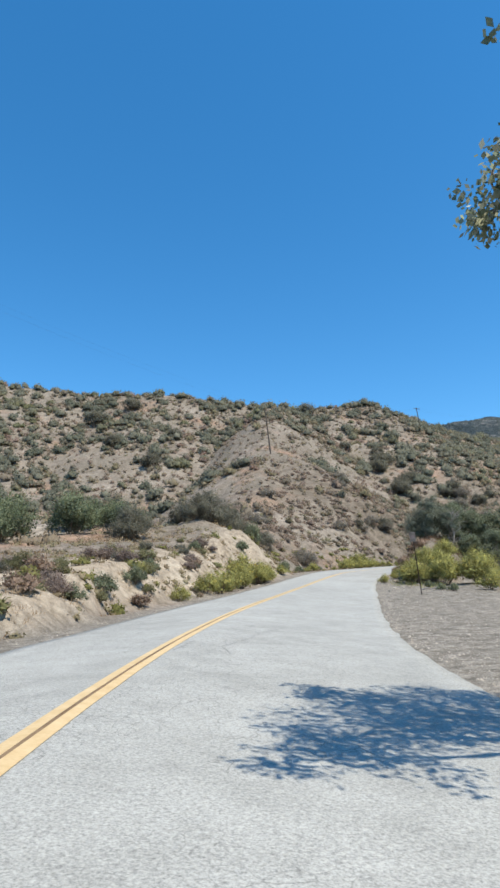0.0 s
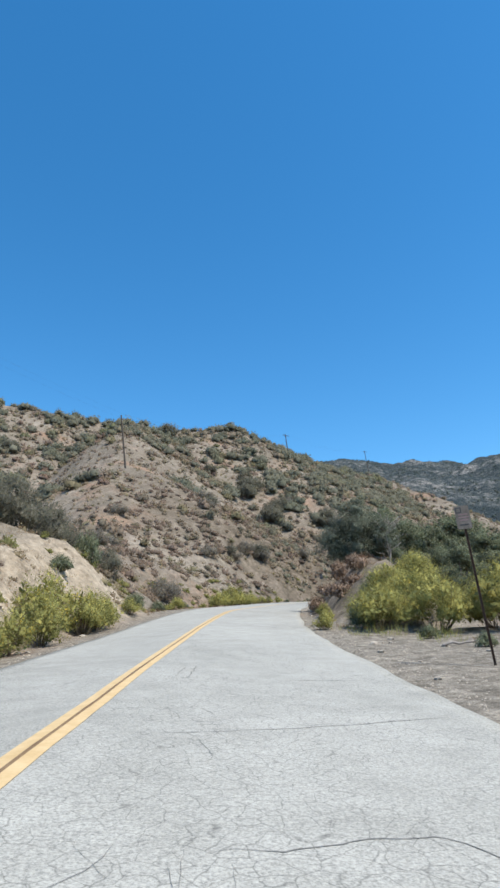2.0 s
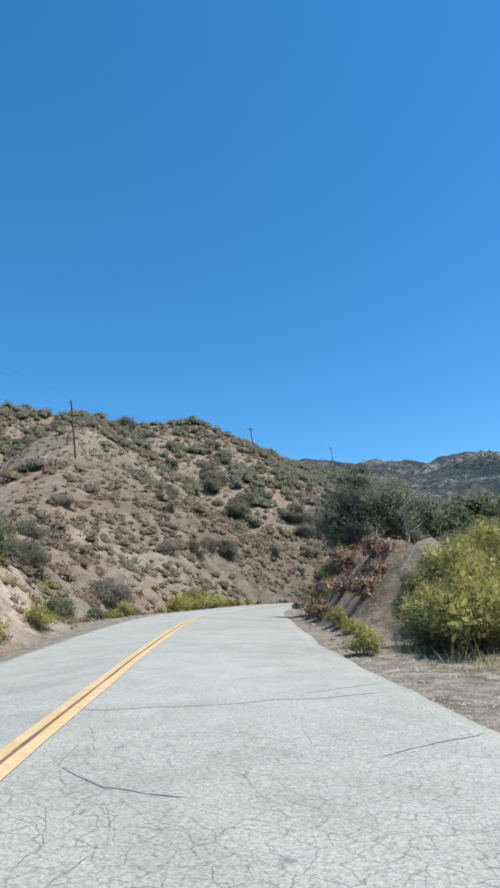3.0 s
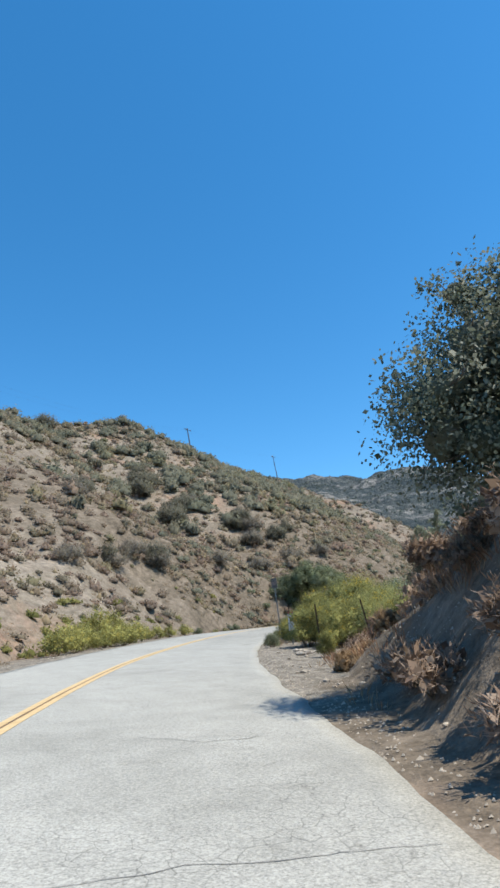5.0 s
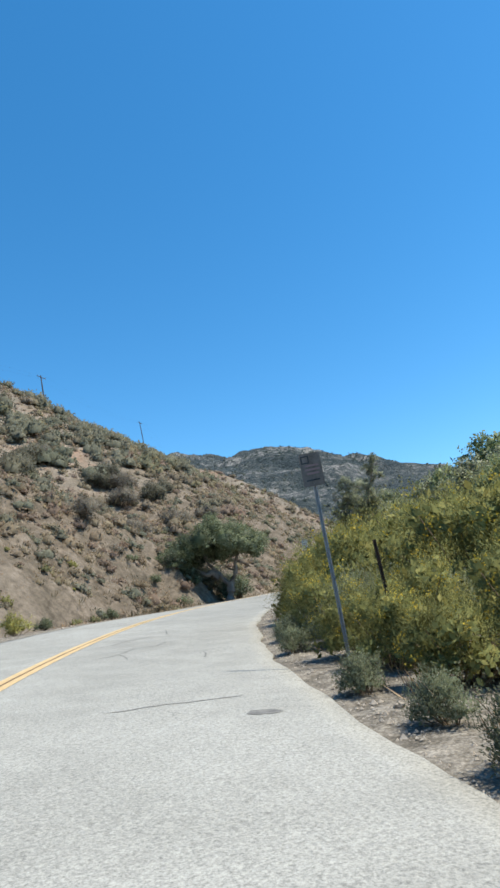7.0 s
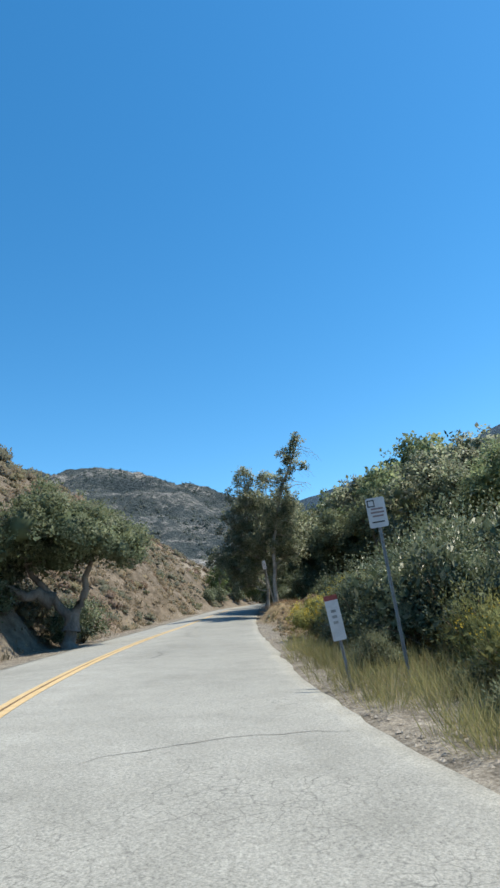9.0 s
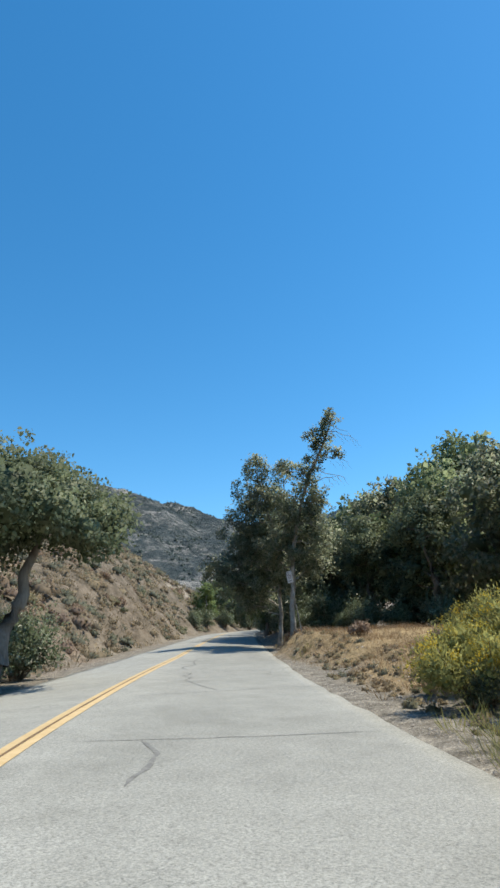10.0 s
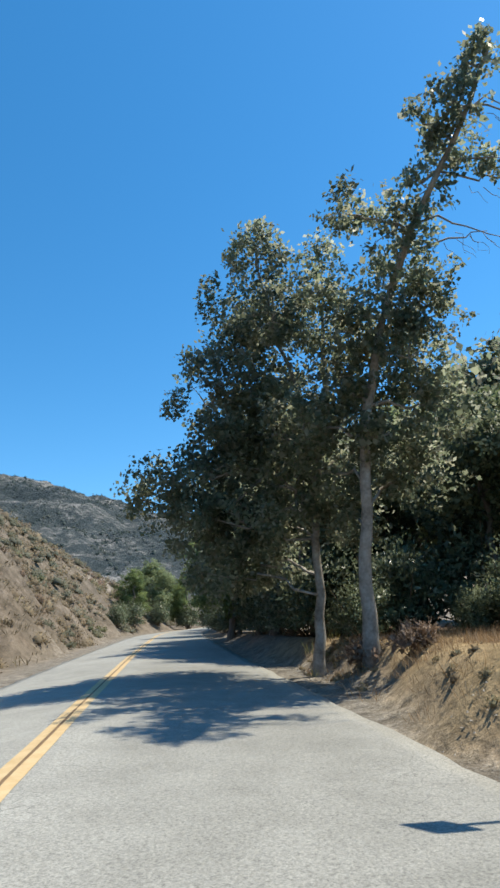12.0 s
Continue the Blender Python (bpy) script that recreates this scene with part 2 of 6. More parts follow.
HILL_MAUVE = leaf_material("mauve_brown_brush", [(0.198, 0.15, 0.126), (0.246, 0.192, 0.162), (0.294, 0.234, 0.198)], 0.9, 0.4)
LEAF_OLIVE = leaf_material("olive_brush", [(0.14, 0.14, 0.075), (0.185, 0.18, 0.095), (0.235, 0.22, 0.12)], 0.85, 0.45)
LEAF_GREY_OAK = leaf_material("grey_live_oak_leaves", [(0.105, 0.125, 0.085), (0.15, 0.172, 0.12), (0.20, 0.218, 0.158), (0.26, 0.27, 0.205)], 0.5, 0.45)
LEAF_DARK = leaf_material("dark_glossy_leaves", [(0.077, 0.105, 0.056), (0.126, 0.157, 0.087), (0.182, 0.21, 0.123), (0.28, 0.301, 0.21)], 0.32, 0.35)
CHAPARRAL = leaf_material("hill_chaparral", [(0.167, 0.163, 0.128), (0.207, 0.196, 0.158), (0.251, 0.226, 0.184), (0.287, 0.26, 0.214), (0.236, 0.191, 0.162)], 0.95, 0.55)
CHAPARRAL_GREEN = leaf_material("grey_green_chaparral", [(0.122, 0.125, 0.093), (0.164, 0.162, 0.121), (0.201, 0.193, 0.147), (0.231, 0.215, 0.169)], 0.95, 0.55)
def cloud_material(name, colours, thin=0.5, rough=0.95):
    """Shrubs of one mesh: each its own shade by the attribute 'tone', its sprays a little apart from one another."""
    m, n, l, b = material(name, rough, 0.08)
    g, at = n.new("ShaderNodeNewGeometry"), n.new("ShaderNodeAttribute")
    at.attribute_name = "tone"
    k = len(colours) - 1
    r = ramp(n, [(i / k, c) for i, c in enumerate(colours)])
    l.new(at.outputs["Fac"], r.inputs[0])
    each = ramp(n, [(0.0, (0.82, 0.82, 0.82)), (1.0, (1.16, 1.16, 1.15))])
    l.new(g.outputs["Random Per Island"], each.inputs[0])
    col = mix(n, l, 1.0, r.outputs[0], each.outputs[0], "MULTIPLY")
    grain = ramp(n, [(0.35, (0.72, 0.72, 0.72)), (0.65, (1.2, 1.2, 1.2))])
    l.new(tex(n, l, 4.5, 3, rough=0.7).outputs[0], grain.inputs[0])
    col = mix(n, l, 0.8, col, grain.outputs[0], "MULTIPLY")
    l.new(col, b.inputs["Base Color"])
    tr = n.new("ShaderNodeBsdfTranslucent")
    l.new(col, tr.inputs[0])
    ms = n.new("ShaderNodeMixShader")
    ms.inputs[0].default_value = thin
    l.new(b.outputs[0], ms.inputs[1])
    l.new(tr.outputs[0], ms.inputs[2])
    l.new(ms.outputs[0], n["Material Output"].inputs["Surface"])
    return m


HILL_MIX = cloud_material("mixed_hill_chaparral", [(0.166, 0.162, 0.115), (0.21, 0.189, 0.138), (0.249, 0.208, 0.158), (0.226, 0.202, 0.119), (0.277, 0.215, 0.167), (0.271, 0.192, 0.151)], 0.4)
HILL_GREEN = cloud_material("grey_green_thicket", [(0.15, 0.156, 0.114), (0.185, 0.186, 0.138), (0.212, 0.205, 0.154), (0.195, 0.192, 0.109)], 0.4)
HILL_DRY = cloud_material("dry_hill_brush", [(0.25, 0.198, 0.144), (0.277, 0.229, 0.164), (0.305, 0.249, 0.17), (0.261, 0.192, 0.144)], 0.4)
HILL_LOW = cloud_material("low_hill_scrub", [(0.201, 0.18, 0.131), (0.243, 0.198, 0.146), (0.266, 0.203, 0.162), (0.224, 0.164, 0.125), (0.237, 0.214, 0.131)], 0.4)
HILL_TUFT = cloud_material("small_brown_tufts", [(0.246, 0.188, 0.126), (0.282, 0.224, 0.142), (0.258, 0.224, 0.136), (0.222, 0.164, 0.114)], 0.35)
VERGE_GREEN = cloud_material("verge_brush_leaves", [(0.17, 0.175, 0.065), (0.215, 0.21, 0.075), (0.26, 0.245, 0.09), (0.19, 0.19, 0.10)], 0.45)
FAR_SCRUB = cloud_material("dark_mountain_scrub", [(0.061, 0.084, 0.078), (0.08, 0.102, 0.095), (0.102, 0.12, 0.106), (0.138, 0.146, 0.129)], 0.35)
STRAW = leaf_material("dry_straw_grass", [(0.252, 0.162, 0.087), (0.369, 0.252, 0.143), (0.485, 0.36, 0.235)], 0.8, 0.3)
TALL_GRASS = leaf_material("tall_green_grass", [(0.20, 0.20, 0.09), (0.27, 0.26, 0.11), (0.34, 0.31, 0.15), (0.40, 0.34, 0.19)], 0.8, 0.5)
DULL_STRAW = leaf_material("dull_dry_grass", [(0.18, 0.14, 0.085), (0.25, 0.20, 0.125), (0.31, 0.26, 0.165)], 0.9, 0.3)
FLOWER = leaf_material("yellow_blossom", [(0.50, 0.34, 0.04), (0.62, 0.45, 0.06), (0.70, 0.55, 0.12)], 0.8, 0.4)
RUSSET = leaf_material("russet_dry_grass", [(0.20, 0.10, 0.06), (0.30, 0.17, 0.10), (0.38, 0.26, 0.16)], 0.85, 0.2)

CENTRE = [  # every 10 m from S = -60: x, y and the height of the road
    (1.8, -60.0, -2.95), (1.5, -50.0, -2.46), (1.2, -40.0, -1.97), (0.9, -30.0, -1.48), (0.6, -20.0, -0.98), (0.3, -10.0, -0.49), (0.0, -0.0, 0.00), (-0.1, 10.0, 0.46), (0.8, 20.0, 1.05), (2.6, 29.8, 1.77), (5.1, 39.5, 2.55), (7.8, 49.1, 3.50), (10.6, 58.7, 4.37), (13.5, 68.3, 5.00), (17.1, 77.6, 5.69), (21.8, 86.4, 6.47), (27.3, 94.8, 7.15), (33.5, 102.6, 7.78), (40.8, 109.5, 8.36), (48.3, 116.0, 8.88), (56.1, 122.3, 9.43), (63.9, 128.6, 9.98), (71.7, 134.8, 10.53), (79.6, 140.9, 11.08), (87.5, 147.0, 11.63), (95.5, 153.1, 12.18), (103.5, 159.1, 12.73), (111.8, 164.6, 13.28), (121.0, 168.6, 13.83), (130.7, 170.6, 14.38), (140.7, 170.7, 14.93),
]
# ---- the plan of the road: S runs along it, "off" to its right from the driven line ----
STEP = 10.0


def spread(values, s):
    return np.interp(s, *values)


_c = np.array(CENTRE)
_k = -60 + STEP * np.arange(len(_c))
LINE_S = np.arange(-60, 240.01, 1.0)
LINE = np.stack([np.interp(LINE_S, _k, _c[:, i]) for i in range(3)], 1)
for _ in range(30):
    LINE[1:-1] = 0.5 * LINE[1:-1] + 0.25 * (LINE[:-2] + LINE[2:])
AHEAD = np.gradient(LINE, axis=0)
AHEAD /= np.hypot(AHEAD[:, 0], AHEAD[:, 1])[:, None]
MIDLINE = ((-60, 30, 45, 60, 75, 100, 120, 140, 155, 240), (-1.7, -1.75, -2.15, -2.4, -2.6, -2.4, -1.9, -1.4, -1.3, -1.3))
RIGHT = ((-60, 0, 20, 30, 36, 42, 48, 56, 65, 72, 80, 88, 96, 104, 112, 120, 140, 155, 240), (3.1, 3.1, 3.1, 3.0, 2.6, 2.1, 1.7, 1.68, 1.8, 1.7, 1.56, 1.42, 1.6, 2.02, 2.4, 2.75, 2.7, 2.8, 2.8))
LANE = ((-60, 20, 40, 60, 80, 95, 110, 130, 240), (3.3, 3.2, 3.3, 3.0, 3.2, 3.1, 2.9, 2.8, 2.8))  # width left of the middle line
TILT_R = ((-60, 25, 75, 125, 240), (0.09, 0.09, 0.065, 0.066, 0.04))  # fall to the right
TILT_L = ((-60, 45, 70, 100, 118, 240), (-0.03, -0.03, 0.065, 0.05, -0.03, -0.02))  # rise to the left of the middle line


def plan(x, y):
    """S and off of places, for arrays."""
    x, y = np.asarray(x, float).ravel(), np.asarray(y, float).ravel()
    s, off = np.empty(len(x)), np.empty(len(x))
    for a in range(0, len(x), 20000):
        p, q = x[a : a + 20000, None], y[a : a + 20000, None]
        k = np.argmin((LINE[None, :, 0] - p) ** 2 + (LINE[None, :, 1] - q) ** 2, 1)
        dx, dy, h = p[:, 0] - LINE[k, 0], q[:, 0] - LINE[k, 1], AHEAD[k]
        s[a : a + 20000] = LINE_S[k] + np.clip(dx * h[:, 0] + dy * h[:, 1], -1.5, 1.5)
        side = np.sign(dx * h[:, 1] - dy * h[:, 0])
        off[a : a + 20000] = side * np.hypot(dx, dy)
    return s, off


def on_line(s):
    return np.stack([np.interp(s, LINE_S, LINE[:, i]) for i in range(3)], -1), np.stack([np.interp(s, LINE_S, AHEAD[:, i]) for i in range(2)], -1)


def road_z(s, off):
    """Height of the road's surface, and of its continuation to both sides up to its edges."""
    mid, base = spread(MIDLINE, s), np.interp(s, LINE_S, LINE[:, 2])
    return np.where(off > mid, base - spread(TILT_R, s) * off, base - spread(TILT_R, s) * mid + spread(TILT_L, s) * (mid - off))


def place(s, off):
    """World x, y of a place in the plan."""
    p, h = on_line(np.asarray(s, float))
    return p[..., 0] + h[..., 1] * off, p[..., 1] - h[..., 0] * off


def vnoise(x, y, seed=0):
    """Smooth value noise from 0 to 1."""
    xi, yi = np.floor(x), np.floor(y)
    fx, fy = x - xi, y - yi
    fx, fy = fx * fx * (3 - 2 * fx), fy * fy * (3 - 2 * fy)

    def rnd(a, b):
        v = np.sin(a * 127.1 + b * 311.7 + seed * 74.7) * 43758.5453
        return v - np.floor(v)

    return (rnd(xi, yi) * (1 - fx) + rnd(xi + 1, yi) * fx) * (1 - fy) + (rnd(xi, yi + 1) * (1 - fx) + rnd(xi + 1, yi + 1) * fx) * fy


def fbm(x, y, seed=0, octaves=4):
    total, amp, f = 0, 0.5, 1.0
    for o in range(octaves):
        total = total + amp * (vnoise(x * f, y * f, seed + o) - 0.5)
        amp, f = amp * 0.5, f * 2.03
    return total


def ridge(x, y, line, slope, rounding):
    """Height of a ridge: a crest line of (x, y, z) with even slopes to both sides and a rounded crest."""
    best = np.full(np.shape(x), -1e9)
    for (ax, ay, az), (bx, by, bz) in zip(line[:-1], line[1:]):
        t = np.clip(((x - ax) * (bx - ax) + (y - ay) * (by - ay)) / ((bx - ax) ** 2 + (by - ay) ** 2), 0, 1)
        d = np.hypot(x - ax - t * (bx - ax), y - ay - t * (by - ay))
        best = np.maximum(best, az + t * (bz - az) - slope * (np.sqrt(d * d + rounding**2) - rounding))
    return best


CREST = [(-260, 230, 102), (-140, 226, 96), (-92, 232, 89), (-58, 233, 83), (-35, 232, 85), (6, 234, 79), (44, 238, 80), (75, 252, 74), (96, 268, 74), (128, 302, 81), (141, 276, 66), (135, 234, 42), (118, 186, 20), (109, 168, 13)]
POLE_SPUR = [(8, 215, 74), (4, 142, 37.5), (-2, 95, 16), (-5, 66, 9.5)]
CUT_SPUR = [(30, 140, 20), (52, 139, 15.5), (70, 150, 17.5), (95, 166, 17), (110, 170, 13)]
RANGE = [(150, 1150, 280), (325, 893, 276), (423, 858, 264), (474, 830, 252), (487, 798, 240), (506, 749, 242), (521, 713, 232), (552, 648, 198), (574, 597, 166), (580, 552, 138), (620, 480, 100), (680, 380, 70)]
BLUE_RANGE = [(900, 1300, 170), (1250, 950, 255), (1320, 840, 318), (1380, 720, 348), (1470, 480, 408), (1600, 200, 445), (1700, -300, 420)]
BERM = [(10.9, 42.8, 3.0), (13.2, 46.8, 4.5), (14.1, 50.5, 5.7), (14.8, 54.5, 6.6), (15.5, 58, 7.2), (17.8, 62.3, 7.0), (19.2, 64.9, 6.9), (20.9, 67.7, 6.5), (22.8, 70.5, 5.7)]  # grey cut bank right of the road


def ground_z(x, y, parts=False):
    """The height of the ground everywhere."""
    shape = np.shape(x)
    x, y = np.asarray(x, float).ravel(), np.asarray(y, float).ravel()
    s, off = plan(x, y)
    mid, right = spread(MIDLINE, s), spread(RIGHT, s)
    left = mid - spread(LANE, s)
    edge_l, edge_r = road_z(s, left), road_z(s, right)
    u, v = left - off, off - right
    rough = fbm(x / 34, y / 34, 3, 5)
    fine = fbm(x / 5, y / 5, 11, 4)
    gully = np.abs(fbm(x / 55 + 0.4 * rough, y / 90, 21, 3))
    # left: shoulder, cut bank, then the hill
    away = np.clip((u - 3) / 40, 0, 1)
    hill = np.maximum(ridge(x, y, CREST, 0.67, 2), ridge(x, y, POLE_SPUR, 0.64, 4)) + away * (5 * rough + 9 * (gully - 0.10) - 1.5) + np.clip(u / 8, 0, 1) * 1.6 * fine
    hill = np.maximum(hill, ridge(x, y, CUT_SPUR, 0.7, 4) + np.clip(u / 8, 0, 1) * (1.8 * fine + 1.1 * fbm(x / 2.1, y / 2.1, 17, 4)))
    verge = spread(((-60, 10, 25, 55, 62, 68, 110, 118, 240), (3.0, 2.5, 1.6, 1.2, 2.2, 4.0, 3.5, 2.2, 1.6)), s)
    bank = spread(((-60, 0, 15, 30, 45, 54, 60, 64, 70, 240), (0.8, 0.8, 1.2, 2.2, 3.2, 4.6, 3.8, 1.2, 0.0, 0.0)), s)
    w = np.maximum(u - verge + 2.6 * fine + 2.0 * fbm(x / 2.2, y / 2.2, 15, 4), 0)
    low = edge_l - 0.04 * np.minimum(u, 6) + np.minimum(0.95 * w, bank * (1 + 0.5 * fine) + 0.10 * np.maximum(w - bank, 0))
    steep = spread(((-60, 100, 118, 240), (1.0, 0.9, 1.25, 1.25)), s)
    zl = np.maximum(low, np.minimum(hill, edge_l + steep * w))
    # right: gravel, the grey bank, a grass terrace, the creek flat and its far side
    berm = ridge(x, y, BERM, 0.95, 1.0) + np.clip(v, 0, 1) * (1.6 * fine + 1.7 * fbm(x / 1.9, y / 1.9, 16, 4))
    lip_at = spread(((-60, 117, 126, 134, 139, 147, 240), (1.8, 1.8, 1.3, 1.1, 0.65, 0.75, 0.8)), s)
    terrace = spread(((-60, 112, 120, 132, 139, 146, 170, 240), (0, 0, 0.55, 0.65, 0.95, 0.85, 0.4, 0.4)), s) * np.clip((v + 1.2 * fine + 0.9 * fbm(x / 1.4, y / 1.4, 19, 3) - lip_at) / spread(((-60, 126, 134, 139, 148, 240), (2.2, 2.2, 1.3, 0.9, 0.9, 1.0)), s), 0, 1)
    dip = -2.2 * np.clip((v - 14) / 20, 0, 1) + 0.07 * np.clip(v - 60, 0, 300) * np.clip(s / 100, 0, 1)
    flat = edge_r - 0.03 * np.minimum(v, 10) + terrace + dip + np.clip(v / 6, 0, 1) * 0.7 * fine
    wr = np.maximum(v - spread(((-60, 60, 66, 240), (0.9, 0.9, 1.5, 1.5)), s) + 0.8 * fine, 0)
    zr = np.maximum(flat, np.minimum(berm, edge_r + 1.15 * wr))
    under = road_z(s, off) - 0.06
    z = np.where(u > 0, zl, np.where(v > 0, zr, under))
    lip = np.clip(np.where(u > 0, u, v) / 0.25, 0, 1)
    z = np.where((u > 0) | (v > 0), z - 0.06 * (1 - lip) - 0.012, z)
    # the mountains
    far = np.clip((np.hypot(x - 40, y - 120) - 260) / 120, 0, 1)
    m1 = ridge(x, y, RANGE, 0.42, 10) + far * (34 * fbm(x / 140, y / 140, 41, 5) + 50 * (np.abs(fbm(x / 110, y / 110, 51, 4)) - 0.1) - 13 - 30 * np.abs(fbm(x / 46 + 3, y / 46, 55, 4)) + 7)
    m2 = ridge(x, y, BLUE_RANGE, 0.45, 40) + far * 60 * fbm(x / 200, y / 200, 61, 5)
    z = np.where(far > 0, np.maximum(z, np.maximum(m1, m2) * far + z * (1 - far)), z)
    z = np.where(far > 0, np.minimum(z, 600), z)
    if not parts:
        return z.reshape(shape)
    gravel = np.where(off > mid, np.clip(1.3 - (v - 5) / 3, 0, 1) * np.where(berm > flat + 0.1, 0.12, z < edge_r + np.where(s > 112, 0.12, 0.45)), np.clip(1.2 - u / np.maximum(verge, 0.5), 0, 1))
    cut = np.clip((zl - edge_l) / 0.5, 0, 1) * np.clip(1.4 - (w - 3.2) / 2.0, 0, 1) * (u > 0) * spread(((-60, 5, 20, 60, 68, 110, 120, 240), (0.7, 0.9, 1, 1, 0.0, 0.0, 0.12, 0.12)), s)
    straw = np.clip((v - np.where(s > 132, 0.6, np.where(s > 124, 1.0, 1.6)) + 2.5 * fine) / 0.9, 0, 1) * np.clip((s - 114) / 5, 0, 1) * np.clip((160 - s) / 8, 0, 1) * np.clip((20 + 10 * fine - v) / 8, 0, 1)
    growth = np.clip((u - 1.2) / 1.5, 0, 1) * np.clip((s - 96) / 14, 0, 1) * np.clip((40 - u) / 20, 0, 1) * 0.95
    growth = np.where((v > 0) & (s < 80), np.clip((berm - flat) / 0.5, 0, 1) * 0.85, growth)
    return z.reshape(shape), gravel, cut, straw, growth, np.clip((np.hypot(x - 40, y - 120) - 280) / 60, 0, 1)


def ground_point(x, y):
    return float(ground_z(np.array([x]), np.array([y]))[0])


# ---- mesh helpers ----
def mesh_of(name, verts, faces, mat, smooth=True, normals=None):
    """A mesh from arrays: verts (n, 3), faces (m, 4) or (m, 3)."""
    verts, faces = np.asarray(verts, np.float32), np.asarray(faces, np.int32)
    me = bpy.data.meshes.new(name)
    k = faces.shape[1]
    me.vertices.add(len(verts))
    me.vertices.foreach_set("co", verts.ravel())
    me.loops.add(faces.size)
    me.loops.foreach_set("vertex_index", faces.ravel())
    me.polygons.add(len(faces))
    me.polygons.foreach_set("loop_start", np.arange(0, faces.size, k, dtype=np.int32))
    me.polygons.foreach_set("loop_total", np.full(len(faces), k, np.int32))
    me.polygons.foreach_set("use_smooth", np.broadcast_to(smooth, len(faces)).astype(bool))
    me.materials.append(mat)
    me.update(calc_edges=True)
    if normals is not None:
        me.normals_split_custom_set_from_vertices(normals.astype(np.float32))
    return me


def attribute(me, name, values):
    me.attributes.new(name, "FLOAT", "POINT").data.foreach_set("value", np.asarray(values, np.float32))


def grid_faces(rows, cols):
    i = np.arange((rows - 1) * cols).reshape(rows - 1, cols)[:, :-1].ravel()
    return np.stack([i, i + 1, i + cols + 1, i + cols], 1)


def part(name, bm, mat, parent, label=""):
    """One mesh object from a bmesh or a mesh, under a thing or a part."""
    if isinstance(bm, bmesh.types.BMesh):
        me = bpy.data.meshes.new(name)
        bm.to_mesh(me)
        bm.free()
        me.materials.append(mat)
    else:
        me = bm
    ob = new(name, me)
    ob.parent = parent
    return tagged(ob, label)


def lines(fine, start, end, grow, limit_lo, limit_hi, near_hi, near_lo):
    """Grid lines: even between start and end, then wider and wider; no wider than 2.2 m up to near_lo and near_hi and 9 m up to 1000 m."""
    def widen(p, sign, near, limit):
        d, out = fine, []
        while abs(p) < limit:
            d = min(d * grow, 2.8 if sign * p < near else 11.0 if 0 < p < 1000 else 1e9)
            p += sign * d
            out.append(p)
        return out

    mid = list(np.arange(start, end, fine))
    return np.array(widen(start, -1, near_lo, limit_lo)[::-1] + mid + widen(mid[-1], 1, near_hi, limit_hi))


# ---- the ground: one sheet to the horizon ----
gx, gy = lines(0.5, -20, 82, 1.05, 3000, 3400, 160, 110), lines(0.5, -2, 150, 1.05, 2500, 3400, 290, 0)
X, Y = np.meshgrid(gx, gy)
Z, gravel, cut, straw, growth, far = ground_z(X, Y, True)
me = mesh_of("ground", np.stack([X, Y, Z], -1).reshape(-1, 3), grid_faces(len(gy), len(gx)), EARTH)
attribute(me, "gravel", gravel)
attribute(me, "cut", cut)
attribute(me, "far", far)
attribute(me, "straw", straw)
attribute(me, "growth", growth)
# marks the farthest range, whose woods carry painted haze
attribute(me, "hazy_woods", np.clip((X - 720) / 150, 0, 1).ravel())
tagged(new("ground", me), "dry tan hillside soil and gravel shoulders rising to scrubby mountains", "ground", kind="structure")


# ---- the road ----
def strip(name, s, lo, hi, across, lift, mat, wobble=0.0):
    """A strip of the road's surface between two offsets."""
    s = np.asarray(s, float)
    f = np.linspace(0, 1, across)
    lo_w, hi_w = lo + wobble * fbm(s / 1.3, s * 0, 5, 3), hi + wobble * fbm(s / 1.1, s * 0 + 9, 7, 3)
    off = lo_w[:, None] + (hi_w - lo_w)[:, None] * f
    ss = np.repeat(s[:, None], across, 1)
    x, y = place(ss, off)
    return mesh_of(name, np.stack([x, y, road_z(ss, off) + lift], -1).reshape(-1, 3), grid_faces(len(s), across), mat)


def slab(ob, thickness):
    mod = ob.modifiers.new("thickness", "SOLIDIFY")
    mod.thickness, mod.offset = thickness, -1
    return ob


rs = np.arange(-60, 238, 0.4)
rmid, rright = spread(MIDLINE, rs), spread(RIGHT, rs)
road = slab(new("road", strip("road", rs, rmid - spread(LANE, rs), rright, 25, 0.0, ASPHALT, 0.22)), 0.08)
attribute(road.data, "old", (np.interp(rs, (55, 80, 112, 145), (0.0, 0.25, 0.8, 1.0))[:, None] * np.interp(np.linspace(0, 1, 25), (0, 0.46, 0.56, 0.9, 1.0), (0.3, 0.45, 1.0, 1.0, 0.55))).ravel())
attribute(road.data, "crazed", (np.interp(rs, (4, 10, 30, 42, 52, 60), (0.0, 0.2, 0.2, 0.02, -0.12, -0.12))[:, None] * np.interp(np.linspace(0, 1, 25), (0, 0.44, 0.52, 0.7, 0.85, 1.0), (0.3, 0.4, 1.0, 0.7, 0.3, 0.3))).ravel())
tagged(road, "sun-bleached cracked grey asphalt two-lane mountain road", "road", kind="structure")
for name, a, b_, mat, lift in (("yellow_line", -0.15, -0.022, YELLOW, 0.006), ("yellow_line", 0.022, 0.15, YELLOW, 0.006), ("dark_gap", -0.02, 0.02, BLACKLINE, 0.005)):
    ob = new(name, strip(name, rs, rmid + a, rmid + b_, 3, lift, mat, 0.02))
    ob.parent = road
    tagged(ob, "worn double yellow centre line" if mat is YELLOW else "dark gap between the yellow lines")


